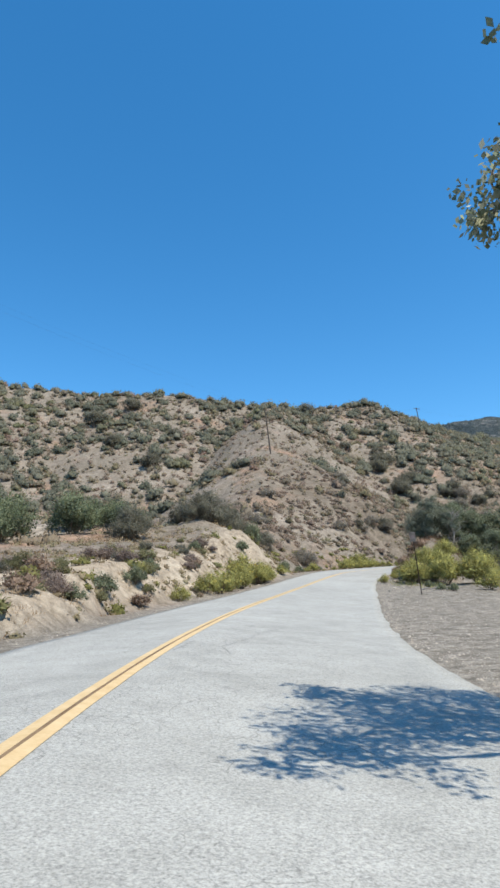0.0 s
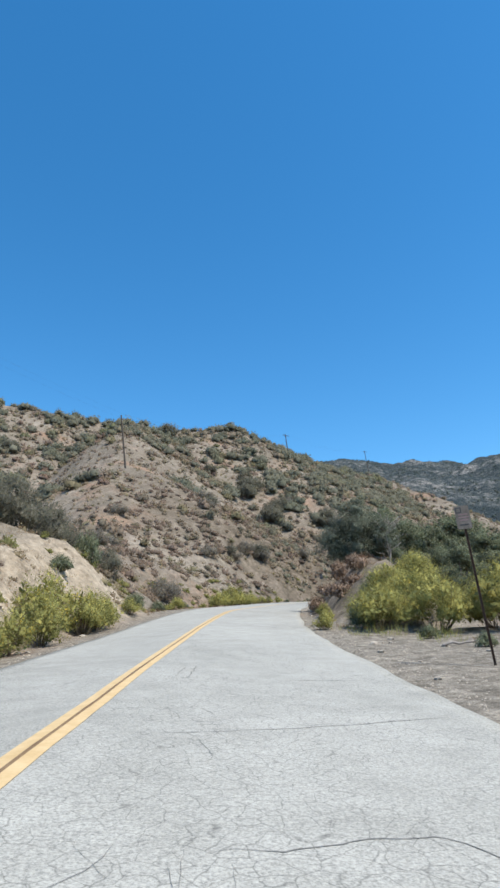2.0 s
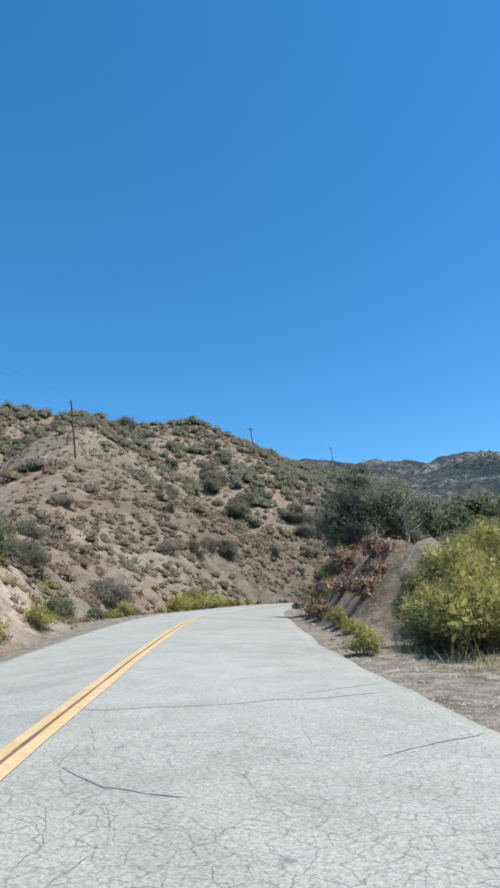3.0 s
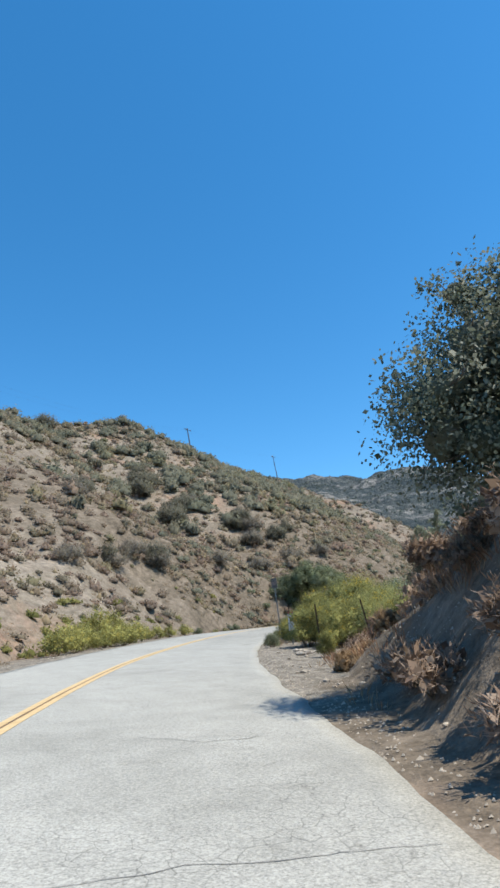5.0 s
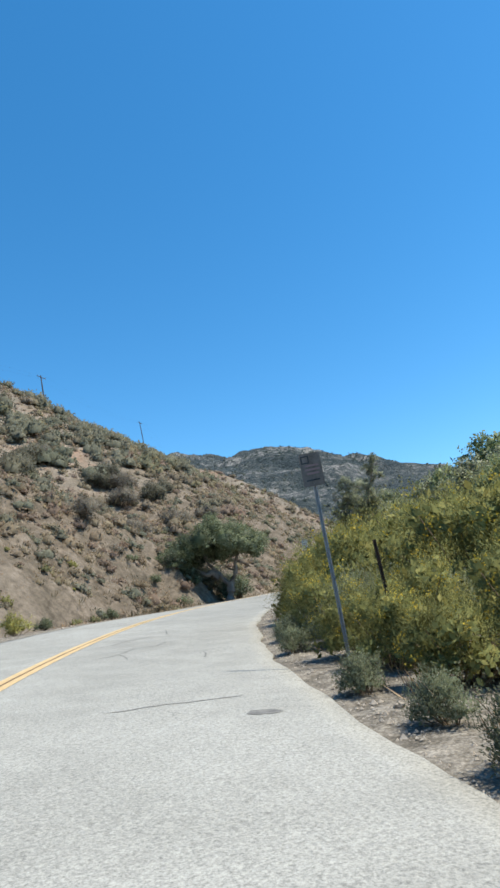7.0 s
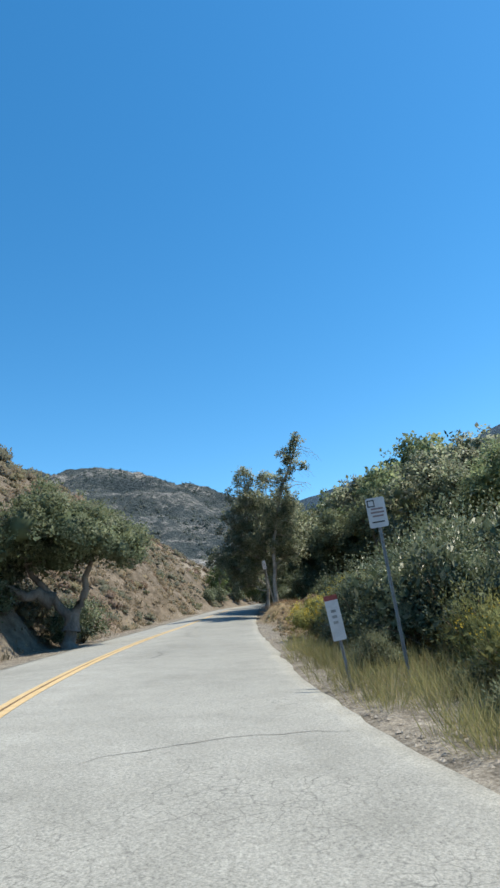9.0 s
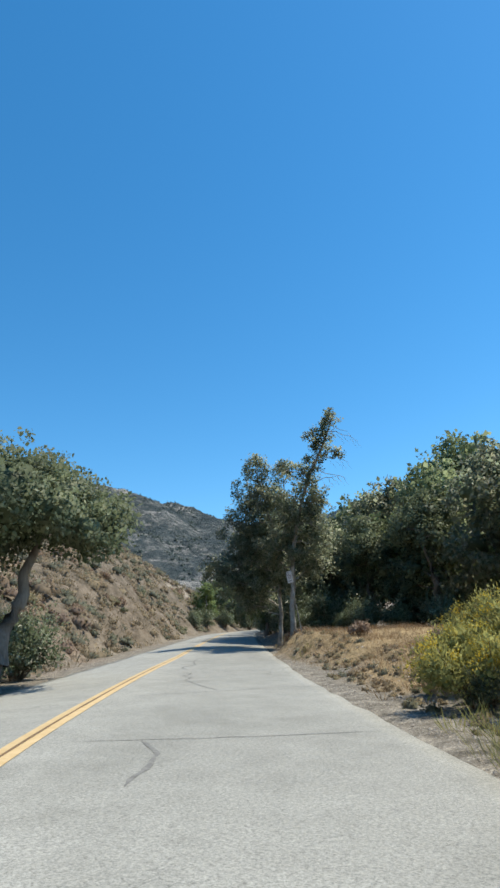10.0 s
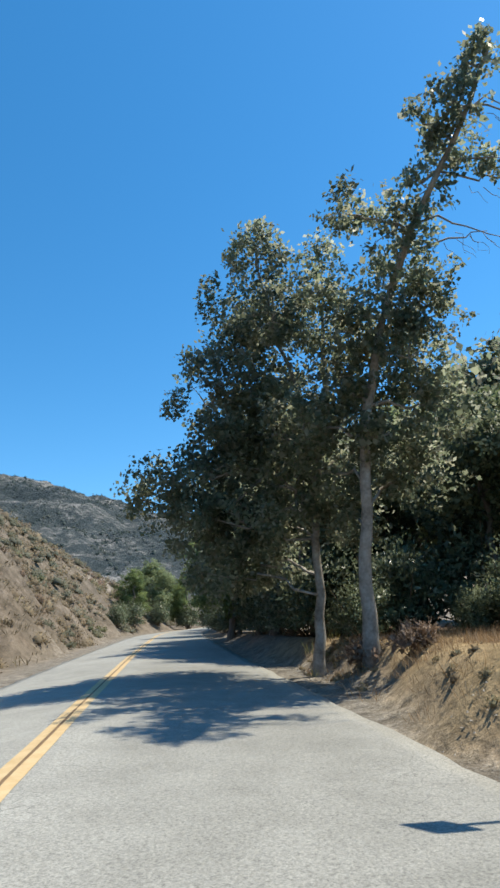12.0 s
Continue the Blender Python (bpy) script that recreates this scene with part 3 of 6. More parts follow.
def sheet_z(x, y):
    """Height of the ground sheet's mesh at places, between its grid points."""
    i, j = np.clip(np.searchsorted(gx, x) - 1, 0, len(gx) - 2), np.clip(np.searchsorted(gy, y) - 1, 0, len(gy) - 2)
    a, b = (x - gx[i]) / (gx[i + 1] - gx[i]), (y - gy[j]) / (gy[j + 1] - gy[j])
    return (Z[j, i] * (1 - a) + Z[j, i + 1] * a) * (1 - b) + (Z[j + 1, i] * (1 - a) + Z[j + 1, i + 1] * a) * b
# ---- growing things ----
rng = np.random.default_rng(7)


def unit(v):
    return v / np.maximum(np.linalg.norm(v, axis=-1, keepdims=True), 1e-9)


def leaf_mesh(name, pos, way, length, width, mat, face=None, loose=0.6):
    """Leaves as small lozenges that start at pos and run along way; face: the side that they turn outwards."""
    n = len(pos)
    way = unit(way)
    turn = rng.normal(size=(n, 3))
    if face is not None:
        turn = unit(face) + turn * loose
    side = unit(np.cross(way, turn))
    normals = None
    if face is not None:  # a crown is shaded as one soft mass: the leaves' normals lean outwards
        flat = np.cross(way, side)
        side = np.where(np.sum(flat * face, 1, keepdims=True) < 0, side, -side)
        flat = np.cross(side, way)
        normals = np.repeat(unit(unit(face) + 0.45 * flat), 4, 0)
    length, width = np.broadcast_to(length, n)[:, None], np.broadcast_to(width, n)[:, None]
    v = np.stack([pos, pos + way * length * 0.5 + side * width * 0.5, pos + way * length, pos + way * length * 0.5 - side * width * 0.5], 1)
    return mesh_of(name, v.reshape(-1, 3), np.arange(4 * n).reshape(-1, 4), mat, normals is not None, normals)


def tube(points, radii, sides=7):
    """A tapered tube along points: vertices and faces."""
    p, r = np.asarray(points, float), np.asarray(radii, float)
    d = unit(np.gradient(p, axis=0))
    ref = np.where(np.abs(d[:, 2:3]) > 0.9, [[1.0, 0, 0]], [[0, 0, 1.0]])
    a = unit(np.cross(d, ref))
    b = np.cross(d, a)
    t = np.linspace(0, 2 * np.pi, sides, endpoint=False)
    v = p[:, None] + r[:, None, None] * (np.cos(t)[None, :, None] * a[:, None] + np.sin(t)[None, :, None] * b[:, None])
    f = []
    for i in range(len(p) - 1):
        for j in range(sides):
            k = (j + 1) % sides
            f.append((i * sides + j, i * sides + k, (i + 1) * sides + k, (i + 1) * sides + j))
    return v.reshape(-1, 3), np.array(f)


def tubes_mesh(name, many, mat, sides=6):
    vs, fs, n = [], [], 0
    for pts, rad in many:
        v, f = tube(pts, rad, sides)
        vs.append(v)
        fs.append(f + n)
        n += len(v)
    return mesh_of(name, np.concatenate(vs), np.concatenate(fs), mat)


def bend(a, b, sag=0.0, steps=6, wobble=0.04):
    """A slightly crooked line from a to b."""
    a, b = np.asarray(a, float), np.asarray(b, float)
    t = np.linspace(0, 1, steps)[:, None]
    p = a + (b - a) * t
    p[:, 2] += sag * np.sin(np.pi * t[:, 0]) * np.linalg.norm(b - a)
    p[1:-1] += rng.normal(size=(steps - 2, 3)) * wobble * np.linalg.norm(b - a)
    return p


def brush(name, label, width, height, twigs, per, leaf, mat, upright=0.4, flowers=0, stem_mat=TWIG, flower_mat=FLOWER, wide=0.0, category="shrub"):
    """A bush of twigs that fan out from its foot, leaves along their outer part, blossoms at some tips. Foot at the origin."""
    ob = new(name)
    # rounded lobes of unequal size, low ones round the foot, high ones over the middle
    lobes = 13
    a_, q_ = rng.uniform(0, 6.28, lobes), rng.uniform(0.0, 1.0, lobes) ** 0.5
    size = rng.uniform(0.19, 0.31, lobes) * min(width, 1.3 * height)
    up_ = np.minimum(height * (0.2 + (0.3 + 0.32 * rng.uniform(0, 1, lobes)) * (1 - 0.75 * q_**2)), height - size * 0.95)
    up_[:5] = size[:5] * 0.75
    q_[:5] = np.maximum(q_[:5], 0.6)
    centre = np.stack([np.cos(a_) * q_ * width * (0.32 + 0.2 * wide), np.sin(a_) * q_ * width * (0.32 + 0.2 * wide), up_], 1)
    lobe = rng.choice(lobes, twigs, p=size**2 / np.sum(size**2))
    phi, th = rng.uniform(0, 2 * np.pi, twigs), np.arccos(rng.uniform(-0.35, 1.0, twigs))
    d = np.stack([np.sin(th) * np.cos(phi), np.sin(th) * np.sin(phi), np.cos(th)], 1)
    bumpy = 0.72 + 0.56 * vnoise(phi * 1.6 + lobe * 3.1, th * 2.4, int(rng.integers(99)))
    start = centre[lobe] * [0.8, 0.8, 0.55]
    tip = centre[lobe] + (d + [0, 0, 0.35 * upright]) * (size[lobe] * bumpy * rng.uniform(0.72, 1.12, twigs))[:, None]
    tip[:, 2] = np.maximum(tip[:, 2], 0.06)
    t = rng.uniform(0.38, 1.0, (twigs, per)) ** 0.7
    pos = start[:, None] + (tip - start)[:, None] * t[..., None] + np.clip(rng.normal(size=(twigs, per, 3)), -1.5, 1.5) * 0.028 * width
    pos[..., 2] = np.maximum(pos[..., 2], 0.02)
    way = d[:, None] * 0.8 + np.array([0, 0, upright]) + rng.normal(size=(twigs, per, 3)) * 0.6
    # the dense inside: broader sprays of leaves within each lobe
    q = rng.integers(0, twigs, twigs)
    inner = centre[lobe[q]] + d[q] * (size[lobe[q]] * rng.uniform(0.25, 0.68, twigs))[:, None]
    inner[:, 2] = np.maximum(inner[:, 2], 0.04)
    pos, way = np.concatenate([pos.reshape(-1, 3), inner]), np.concatenate([way.reshape(-1, 3), rng.normal(size=(twigs, 3)) + [0, 0, 0.5]])
    n, wide_leaf = twigs * per, np.full(twigs, min(0.24, max(leaf[0] * 1.8, 0.07 * width)))
    lengths = np.concatenate([leaf[0] * rng.uniform(0.6, 1.3, n), wide_leaf * rng.uniform(0.7, 1.2, twigs)])
    widths = np.concatenate([leaf[1] * rng.uniform(0.7, 1.3, n), wide_leaf * 0.6])
    part("foliage", leaf_mesh("foliage", pos, way, lengths, widths, mat, np.concatenate([np.repeat(d, per, 0), d[q]]) + [0, 0, 0.4], 0.7), None, ob)
    some = rng.choice(twigs, min(twigs, 18), replace=False)
    part("twig_frame", tubes_mesh("twig_frame", [(bend(start[i] * [0.3, 0.3, 0.0], tip[i], 0.03, 4, 0.03), np.linspace(0.011, 0.003, 4) * (1 + height * 0.5)) for i in some], stem_mat, 3), None, ob, "thin woody stems")
    if flowers:
        heads = rng.choice(np.flatnonzero(tip[:, 2] > height * 0.4), max(6, flowers // 16))
        k = rng.choice(heads, flowers)
        fp = start[k] + (tip - start)[k] * 0.93 + rng.normal(size=(flowers, 3)) * 0.022 * width
        part("blossom", leaf_mesh("blossom", fp, rng.normal(size=(flowers, 3)) + [0, 0, 1], 0.048, 0.04, flower_mat), None, ob, "small yellow blossoms")
    return tagged(ob, label, category)


def tree(name, label, base, trunk, radius, blobs, mat, bark, leaf=0.13, dense=1.0, extra_trunks=(), droop=0.0, base_z=None, per=40, grow=1.0, clump=0.15, core=0.0):
    """A tree. trunk: points (dx, dy, height), blobs: leaf masses (dx, dy, height, r), all from the foot."""
    ob = new(name)
    ob.location = (*base, (ground_point(*base) if base_z is None else base_z) - 0.05)
    stems = []
    lines_ = [trunk, *extra_trunks]
    for line in lines_:
        p = np.array(line, float)
        t = np.linspace(0, 1, len(p))
        tt_ = np.linspace(0, 1, 4 * len(p))
        q = np.stack([np.interp(tt_, t, p[:, i]) for i in range(3)], 1)
        q[1:-1] += rng.normal(size=(len(q) - 2, 3)) * radius * 0.25
        r = radius * (1 - 0.8 * tt_) * (1 + 0.5 * np.exp(-tt_ * 18))
        v, f = tube(q, r, 10)
        part("trunk", mesh_of("trunk", v, f, bark), None, ob)
        stems.append(q)
    allp = np.concatenate(stems)
    pos, way, out = [], [], []
    for bx, by, bz, br in blobs:
        br = br * grow
        c = np.array([bx, by, bz])
        low = allp[allp[:, 2] < bz + 0.3 * br] if (allp[:, 2] < bz + 0.3 * br).any() else allp
        cost = np.linalg.norm(low - c, axis=1) + 0.3 * np.abs(bz - 0.9 - low[:, 2])
        s = low[np.argmin(cost)]
        limb = [(bend(s, c, 0.06, 6, 0.05), np.linspace(max(0.035, radius * 0.3), 0.02, 6))]
        k = max(7, int(34 * br * br * dense))
        d = unit(rng.normal(size=(k, 3)))
        lump = 0.72 + 0.5 * vnoise(d[:, 0] * 2.2 + bx, d[:, 1] * 2.2 + d[:, 2] * 1.7 + by, 3)
        end = c + d * (br * lump * rng.uniform(0.3, 1.08, k) ** 0.5)[:, None] * [1, 1, 0.85]
        end[:, 2] -= droop * rng.uniform(0, 1, k)
        for e in end[: max(3, k // 8)]:
            limb.append((bend(c, e, 0.05, 4, 0.05), np.array([0.02, 0.014, 0.009, 0.005])))
        part("limb", tubes_mesh("limb", limb, bark, 4), None, ob)
        cl = end[:, None] + np.clip(rng.normal(size=(k, per, 3)), -1.7, 1.7) * min(clump, 0.14 * br + 0.04) * [1, 1, 0.75]
        pos.append(cl.reshape(-1, 3))
        w = rng.normal(size=(k, per, 3)) + d[:, None] * 0.5 + [0, 0, -0.35]
        way.append(w.reshape(-1, 3))
        out.append(np.repeat(d, per, 0))
    pos, way = np.concatenate(pos), np.concatenate(way)
    n = len(pos)
    length = leaf * rng.uniform(0.6, 1.35, n)
    length[::9] *= 1.5  # whole sprays that close the inside of the crown
    if core:  # the closed inside of the crown, an uneven mass within each clump of leaves
        t1, p1 = np.meshgrid(np.linspace(0.1, 3.04, 6), np.arange(8) * np.pi / 4, indexing="ij")
        d = np.stack([np.sin(t1) * np.cos(p1), np.sin(t1) * np.sin(p1), np.cos(t1)], -1)
        i, j = np.meshgrid(np.arange(5), np.arange(8), indexing="ij")
        quad = np.stack([i * 8 + j, (i + 1) * 8 + j, (i + 1) * 8 + (j + 1) % 8, i * 8 + (j + 1) % 8], -1).reshape(-1, 4)
        c = np.array(blobs)
        v = c[:, None, None, :3] + d * (c[:, 3] * grow * core)[:, None, None, None] * rng.uniform(0.7, 1.15, (len(c), 6, 8, 1)) * [1, 1, 0.85]
        part("inner_crown", mesh_of("inner_crown", v.reshape(-1, 3), (np.arange(len(c))[:, None, None] * 48 + quad).reshape(-1, 4), mat, True), None, ob)
    part("crown", leaf_mesh("crown", pos, way, length, length * 0.72 * rng.uniform(0.7, 1.2, n), mat, np.concatenate(out) + [0, 0, 0.5], 0.55), None, ob)
    return tagged(ob, label, "tree")


def copies(ob, spots, group, sink=0.05):
    """Copies of a thing in the ground at spots (x, y, scale[, height factor]); the first spot takes the thing itself."""
    for i, (x, y, k, *tall) in enumerate(spots):
        m = Matrix.Translation((x, y, float(sheet_z(x, y)) - sink)) @ Matrix.Rotation(rng.uniform(0, 6.28), 4, "Z") @ Matrix.Diagonal((k, k, k * (tall[0] if tall else 1), 1))
        if i == 0:
            tagged(ob, group=group)
            ob.matrix_basis = m
        else:
            copy_thing(ob, m).matrix_basis = m


def roadside(rows):
    """Spots given in the plan (S, off, scale) as places in the world."""
    out = []
    for s, off, *k in rows:
        x, y = place(np.array([float(s)]), off)
        out.append((float(x[0]), float(y[0]), *k))
    return out


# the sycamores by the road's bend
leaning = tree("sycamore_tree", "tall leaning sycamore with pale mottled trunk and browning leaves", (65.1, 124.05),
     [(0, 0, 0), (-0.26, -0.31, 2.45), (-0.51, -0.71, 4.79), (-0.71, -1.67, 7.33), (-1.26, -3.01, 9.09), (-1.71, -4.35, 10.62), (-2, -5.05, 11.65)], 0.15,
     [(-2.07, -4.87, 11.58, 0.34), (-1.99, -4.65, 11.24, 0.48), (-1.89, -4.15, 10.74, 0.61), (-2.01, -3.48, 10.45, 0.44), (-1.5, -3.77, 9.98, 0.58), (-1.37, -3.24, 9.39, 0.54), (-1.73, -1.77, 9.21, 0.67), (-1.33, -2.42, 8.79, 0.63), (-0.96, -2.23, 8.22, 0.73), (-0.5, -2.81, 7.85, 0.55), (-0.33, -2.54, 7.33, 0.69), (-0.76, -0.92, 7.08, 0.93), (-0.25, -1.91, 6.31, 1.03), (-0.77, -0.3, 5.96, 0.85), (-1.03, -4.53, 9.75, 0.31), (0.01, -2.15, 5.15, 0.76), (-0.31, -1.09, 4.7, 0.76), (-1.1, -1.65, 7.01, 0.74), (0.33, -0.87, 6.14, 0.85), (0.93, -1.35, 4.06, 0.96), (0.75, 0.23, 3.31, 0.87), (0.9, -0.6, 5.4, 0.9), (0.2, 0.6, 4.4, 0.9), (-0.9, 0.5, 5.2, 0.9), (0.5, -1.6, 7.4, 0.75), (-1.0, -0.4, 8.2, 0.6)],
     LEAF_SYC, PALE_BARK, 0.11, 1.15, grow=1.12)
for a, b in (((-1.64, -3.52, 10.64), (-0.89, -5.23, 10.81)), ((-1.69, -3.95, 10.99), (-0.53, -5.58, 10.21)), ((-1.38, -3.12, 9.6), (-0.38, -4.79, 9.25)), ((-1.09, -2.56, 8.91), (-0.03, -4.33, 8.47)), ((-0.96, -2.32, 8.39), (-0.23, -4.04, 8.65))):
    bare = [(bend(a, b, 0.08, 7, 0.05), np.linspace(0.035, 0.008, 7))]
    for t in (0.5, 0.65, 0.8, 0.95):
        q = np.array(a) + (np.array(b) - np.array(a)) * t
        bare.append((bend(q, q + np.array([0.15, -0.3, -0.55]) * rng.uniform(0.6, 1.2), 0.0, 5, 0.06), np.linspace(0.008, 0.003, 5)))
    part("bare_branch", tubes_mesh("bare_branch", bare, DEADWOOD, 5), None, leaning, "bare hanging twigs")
tree("sycamore_tree", "broad sycamore with pale trunk shading the road edge", (66.4, 125.9),
     [(0.0, 0.0, 0.0), (-0.2, -0.34, 2.17), (-0.43, -0.56, 4.16), (-0.68, -0.79, 6.15), (-1.21, -0.49, 8.31), (-1.68, -0.36, 10.11)], 0.125,
     [(-1.73, -0.39, 10.42, 0.85), (-1.77, 0.28, 8.97, 1.0), (-1.42, 0.33, 7.29, 1.21), (-1.01, -0.11, 5.8, 1.27), (-1.5, 1.01, 5.97, 0.85), (-0.96, -1.79, 10.11, 0.63), (-0.63, -1.67, 8.14, 0.92), (-2.15, 2.6, 5.17, 0.71), (-2.36, 3.32, 4.62, 0.48), (-1.68, 2.16, 3.79, 0.96), (-1.2, 1.1, 3.79, 1.06), (-0.58, -0.18, 4.16, 1.06), (-0.26, 0.08, 7.03, 1.02), (-2.03, -0.76, 8.31, 0.82), (-0.5, 0.19, 8.97, 0.73), (-1.23, 1.78, 2.56, 0.68), (-1.91, -0.26, 10.97, 0.44), (-1.89, 0.83, 7.97, 0.83), (-1.19, -0.47, 9.3, 0.9), (-1.74, 1.76, 4.98, 0.86), (0.28, 1.39, 4.8, 1.14), (0.44, 2.12, 3.13, 1.07), (-0.4, 1.0, 6.4, 1.1), (0.3, 0.6, 5.6, 1.0), (-1.6, 1.6, 6.9, 0.9), (-0.2, 1.2, 3.0, 1.0), (-1.0, 2.4, 4.6, 0.9)],
     LEAF_SYC, PALE_BARK, 0.11, 1.15, grow=1.14, extra_trunks=([(-0.43, -0.56, 4.16), (-0.47, -1.2, 6.59), (-0.87, -1.76, 9.54)],))
# the oak on the outside of the bend
tree("oak_tree", "broad dark green oak leaning over the road verge", (43.6, 118.6),
     [(0, 0, 0), (0.1, -0.05, 1.0), (-0.5, 0.4, 2.2), (-1.3, 1.0, 3.4), (-1.8, 1.3, 4.4)], 0.27,
     [(-0.2, 0.1, 5.0, 1.2), (1.3, -0.9, 4.7, 1.15), (2.1, -1.4, 4.2, 1.0), (-1.3, 0.9, 4.9, 1.3), (0.6, -0.4, 5.5, 0.9), (-2.4, 1.6, 4.4, 1.3), (-0.3, 0.2, 4.0, 1.2), (1.0, 1.2, 4.8, 1.2), (-0.8, -1.4, 4.6, 1.2), (0.2, 2.0, 4.4, 1.1), (0.3, -1.8, 4.2, 0.9), (-3.2, 0.6, 4.0, 1.1), (1.6, 0.2, 5.2, 1.1), (-1.0, -0.2, 5.7, 1.1), (2.6, -0.4, 4.6, 0.9), (-2.6, -0.8, 4.7, 1.1), (1.2, -2.0, 3.8, 0.8), (-2.0, 2.4, 3.4, 1.1), (-3.8, 1.6, 3.6, 1.1), (-4.4, 2.4, 3.0, 1.0), (-3.4, 2.8, 2.4, 1.0), (-4.9, 1.2, 3.2, 0.8), (-2.6, 2.2, 2.0, 0.9)],
     LEAF_LIVE_OAK, BARK, 0.105, 1.2, grow=1.22, core=0.6, extra_trunks=([(0.1, 0.0, 0.7), (0.5, -0.3, 2.2), (0.9, -0.6, 4.2)], [(-0.5, 0.4, 2.0), (-1.9, 1.0, 2.5), (-3.3, 1.7, 3.2)]))
# the tree whose branch hangs over the start of the drive
tree("sycamore_tree", "sycamore beside the gravel turnout overhanging the road", (7.9, 4.4),
     [(0, 0, 0), (-0.3, 0.1, 2.4), (-0.9, 0.3, 4.6), (-1.6, 0.4, 6.6), (-2.0, 0.5, 8.4)], 0.2,
     [(-5.15, 1.6, 6.2, 0.42), (-5.1, 1.5, 5.75, 0.36), (-4.6, 1.6, 6.5, 0.55), (-4.6, 1.4, 5.9, 0.5), (-4.3, 0.5, 5.3, 0.7), (-4.3, 0.5, 5.9, 0.8), (-3.8, 0.7, 6.3, 1.0), (-2.8, 1.3, 6.6, 1.2), (-2.2, 0.4, 8.4, 1.2), (-1.4, -0.6, 6.5, 1.0), (-5.3, -0.5, 5.6, 0.6), (-5.5, -0.9, 6.2, 0.6), (-4.8, -1.0, 5.4, 0.7), (-4.6, -0.4, 6.4, 0.8), (-5.7, -1.2, 5.5, 0.45), (-2.6, 2.0, 4.8, 1.0), (-0.4, 1.6, 6.4, 1.2), (-1.2, 2.8, 5.2, 1.1), (0.6, 0.2, 6.5, 1.2), (-3.1, 0.2, 5.2, 0.8)],
     LEAF_SYC, PALE_BARK, 0.075, 1.3)
# the dark live oak behind the grey bank
tree("oak_tree", "dense dark live oak behind the grey cut bank", (17.0, 59.6),
     [(0, 0, 0), (0.1, 0, 1.0), (0.0, 0.1, 2.2), (0, 0, 3.2)], 0.17,
     [(0, 0, 3.5, 0.85), (-0.7, 0.45, 2.7, 1.0), (0.4, -0.2, 2.6, 1.0), (-0.3, 0.2, 1.9, 1.1), (-1.4, 0.9, 1.9, 0.85), (-0.8, 0.5, 3.7, 0.5), (0.9, -0.6, 1.7, 0.9), (0.6, 1.0, 2.4, 1.0), (-0.4, -0.8, 2.2, 0.9), (0.2, 0.1, 4.1, 0.4), (-1.5, 0.7, 1.1, 0.9), (-1.2, 0.2, 0.9, 0.9), (-0.4, -0.5, 1.0, 0.9), (-1.6, 0.4, 1.7, 0.8), (1.3, -0.7, 2.3, 0.8), (1.7, -0.3, 1.4, 0.9), (0.3, 0.9, 3.3, 0.7)],
     LEAF_GREY_OAK, BARK, 0.07, 1.9, core=0.45, grow=1.12, clump=0.2)
# bare dead branches beside it
snag = new("dead_snag")
snag.location = (18.4, 58.6, ground_point(18.4, 58.6) - 0.1)
trunk_line = bend((0, 0, 0), (0.3, 0.2, 4.6), 0.0, 8, 0.03)
part("trunk", tubes_mesh("trunk", [(trunk_line, np.linspace(0.09, 0.015, 8))], DEADWOOD, 7), None, snag)
part("branch", tubes_mesh("branch", [(bend(trunk_line[int(i)], trunk_line[int(i)] + np.array([math.cos(a), math.sin(a), 0.7]) * l, 0.1, 5, 0.08), np.linspace(0.03, 0.005, 5)) for i, a, l in zip(rng.integers(2, 7, 26), rng.uniform(0, 6.28, 26), rng.uniform(0.6, 1.7, 26))], DEADWOOD, 5), None, snag)
tagged(snag, "bare grey dead tree among the oaks", "dead tree")

# the wood along the creek and along the road's far end: three oaks, repeated
def wood_oak(seed_blobs, label, mat, leaf):
    bl = []
    for _ in range(seed_blobs):
        a, r = rng.uniform(0, 6.28), rng.uniform(0.2, 1.0) ** 0.6 * 2.9
        bl.append((r * math.cos(a), r * math.sin(a), rng.uniform(2.4, 8.6 - 0.7 * r), rng.uniform(1.1, 1.7)))
    bl += [(0, 0, 8.9, 1.3), (0.9, 0.7, 8.0, 1.4), (-0.9, 0.5, 7.8, 1.4), (0.1, -1.0, 8.1, 1.4)]
    return tree("oak_tree", label, (0, 0), [(0, 0, 0), (0.2, 0.1, 2.0), (0.1, -0.1, 4.5), (0, 0, 7.5)], 0.24, bl, mat, BARK, leaf, 0.52, per=21, clump=0.32, core=0.34, extra_trunks=([(0.15, 0, 1.6), (1.0, 0.7, 4.0), (1.6, 1.0, 6.5)],), base_z=0.05)


copies(wood_oak(16, "rounded green oak in the creekside wood", LEAF_OAK, 0.22), [(64.5, 106.5, 0.85), (72.5, 117.5, 1.05), (82, 118, 1.5), (86, 108, 1.6), (80, 127, 1.1), (93, 122, 1.75), (97, 111, 1.8), (70, 99, 0.95), (56, 92, 0.8), *roadside([(170, 9.5, 0.8), (186, 9, 0.85), (205, 9.5, 0.85), (224, -8.5, 0.85)])], "creekside oaks", 0.1)
copies(wood_oak(15, "tall grey-green oak in the creekside wood", LEAF_SYC, 0.22), [(68.5, 112.5, 1.0), (77, 112, 1.3), (74, 104, 1.2), (88, 131, 1.15), (76, 122, 1.08), (63, 98, 0.85), (73.5, 128.5, 0.85), *roadside([(164, 5.0, 1.1), (160, 8.2, 0.85), (178, 8.5, 0.85), (196, 8.5, 0.8), (214, 9, 0.9)])], "creekside oaks", 0.1)
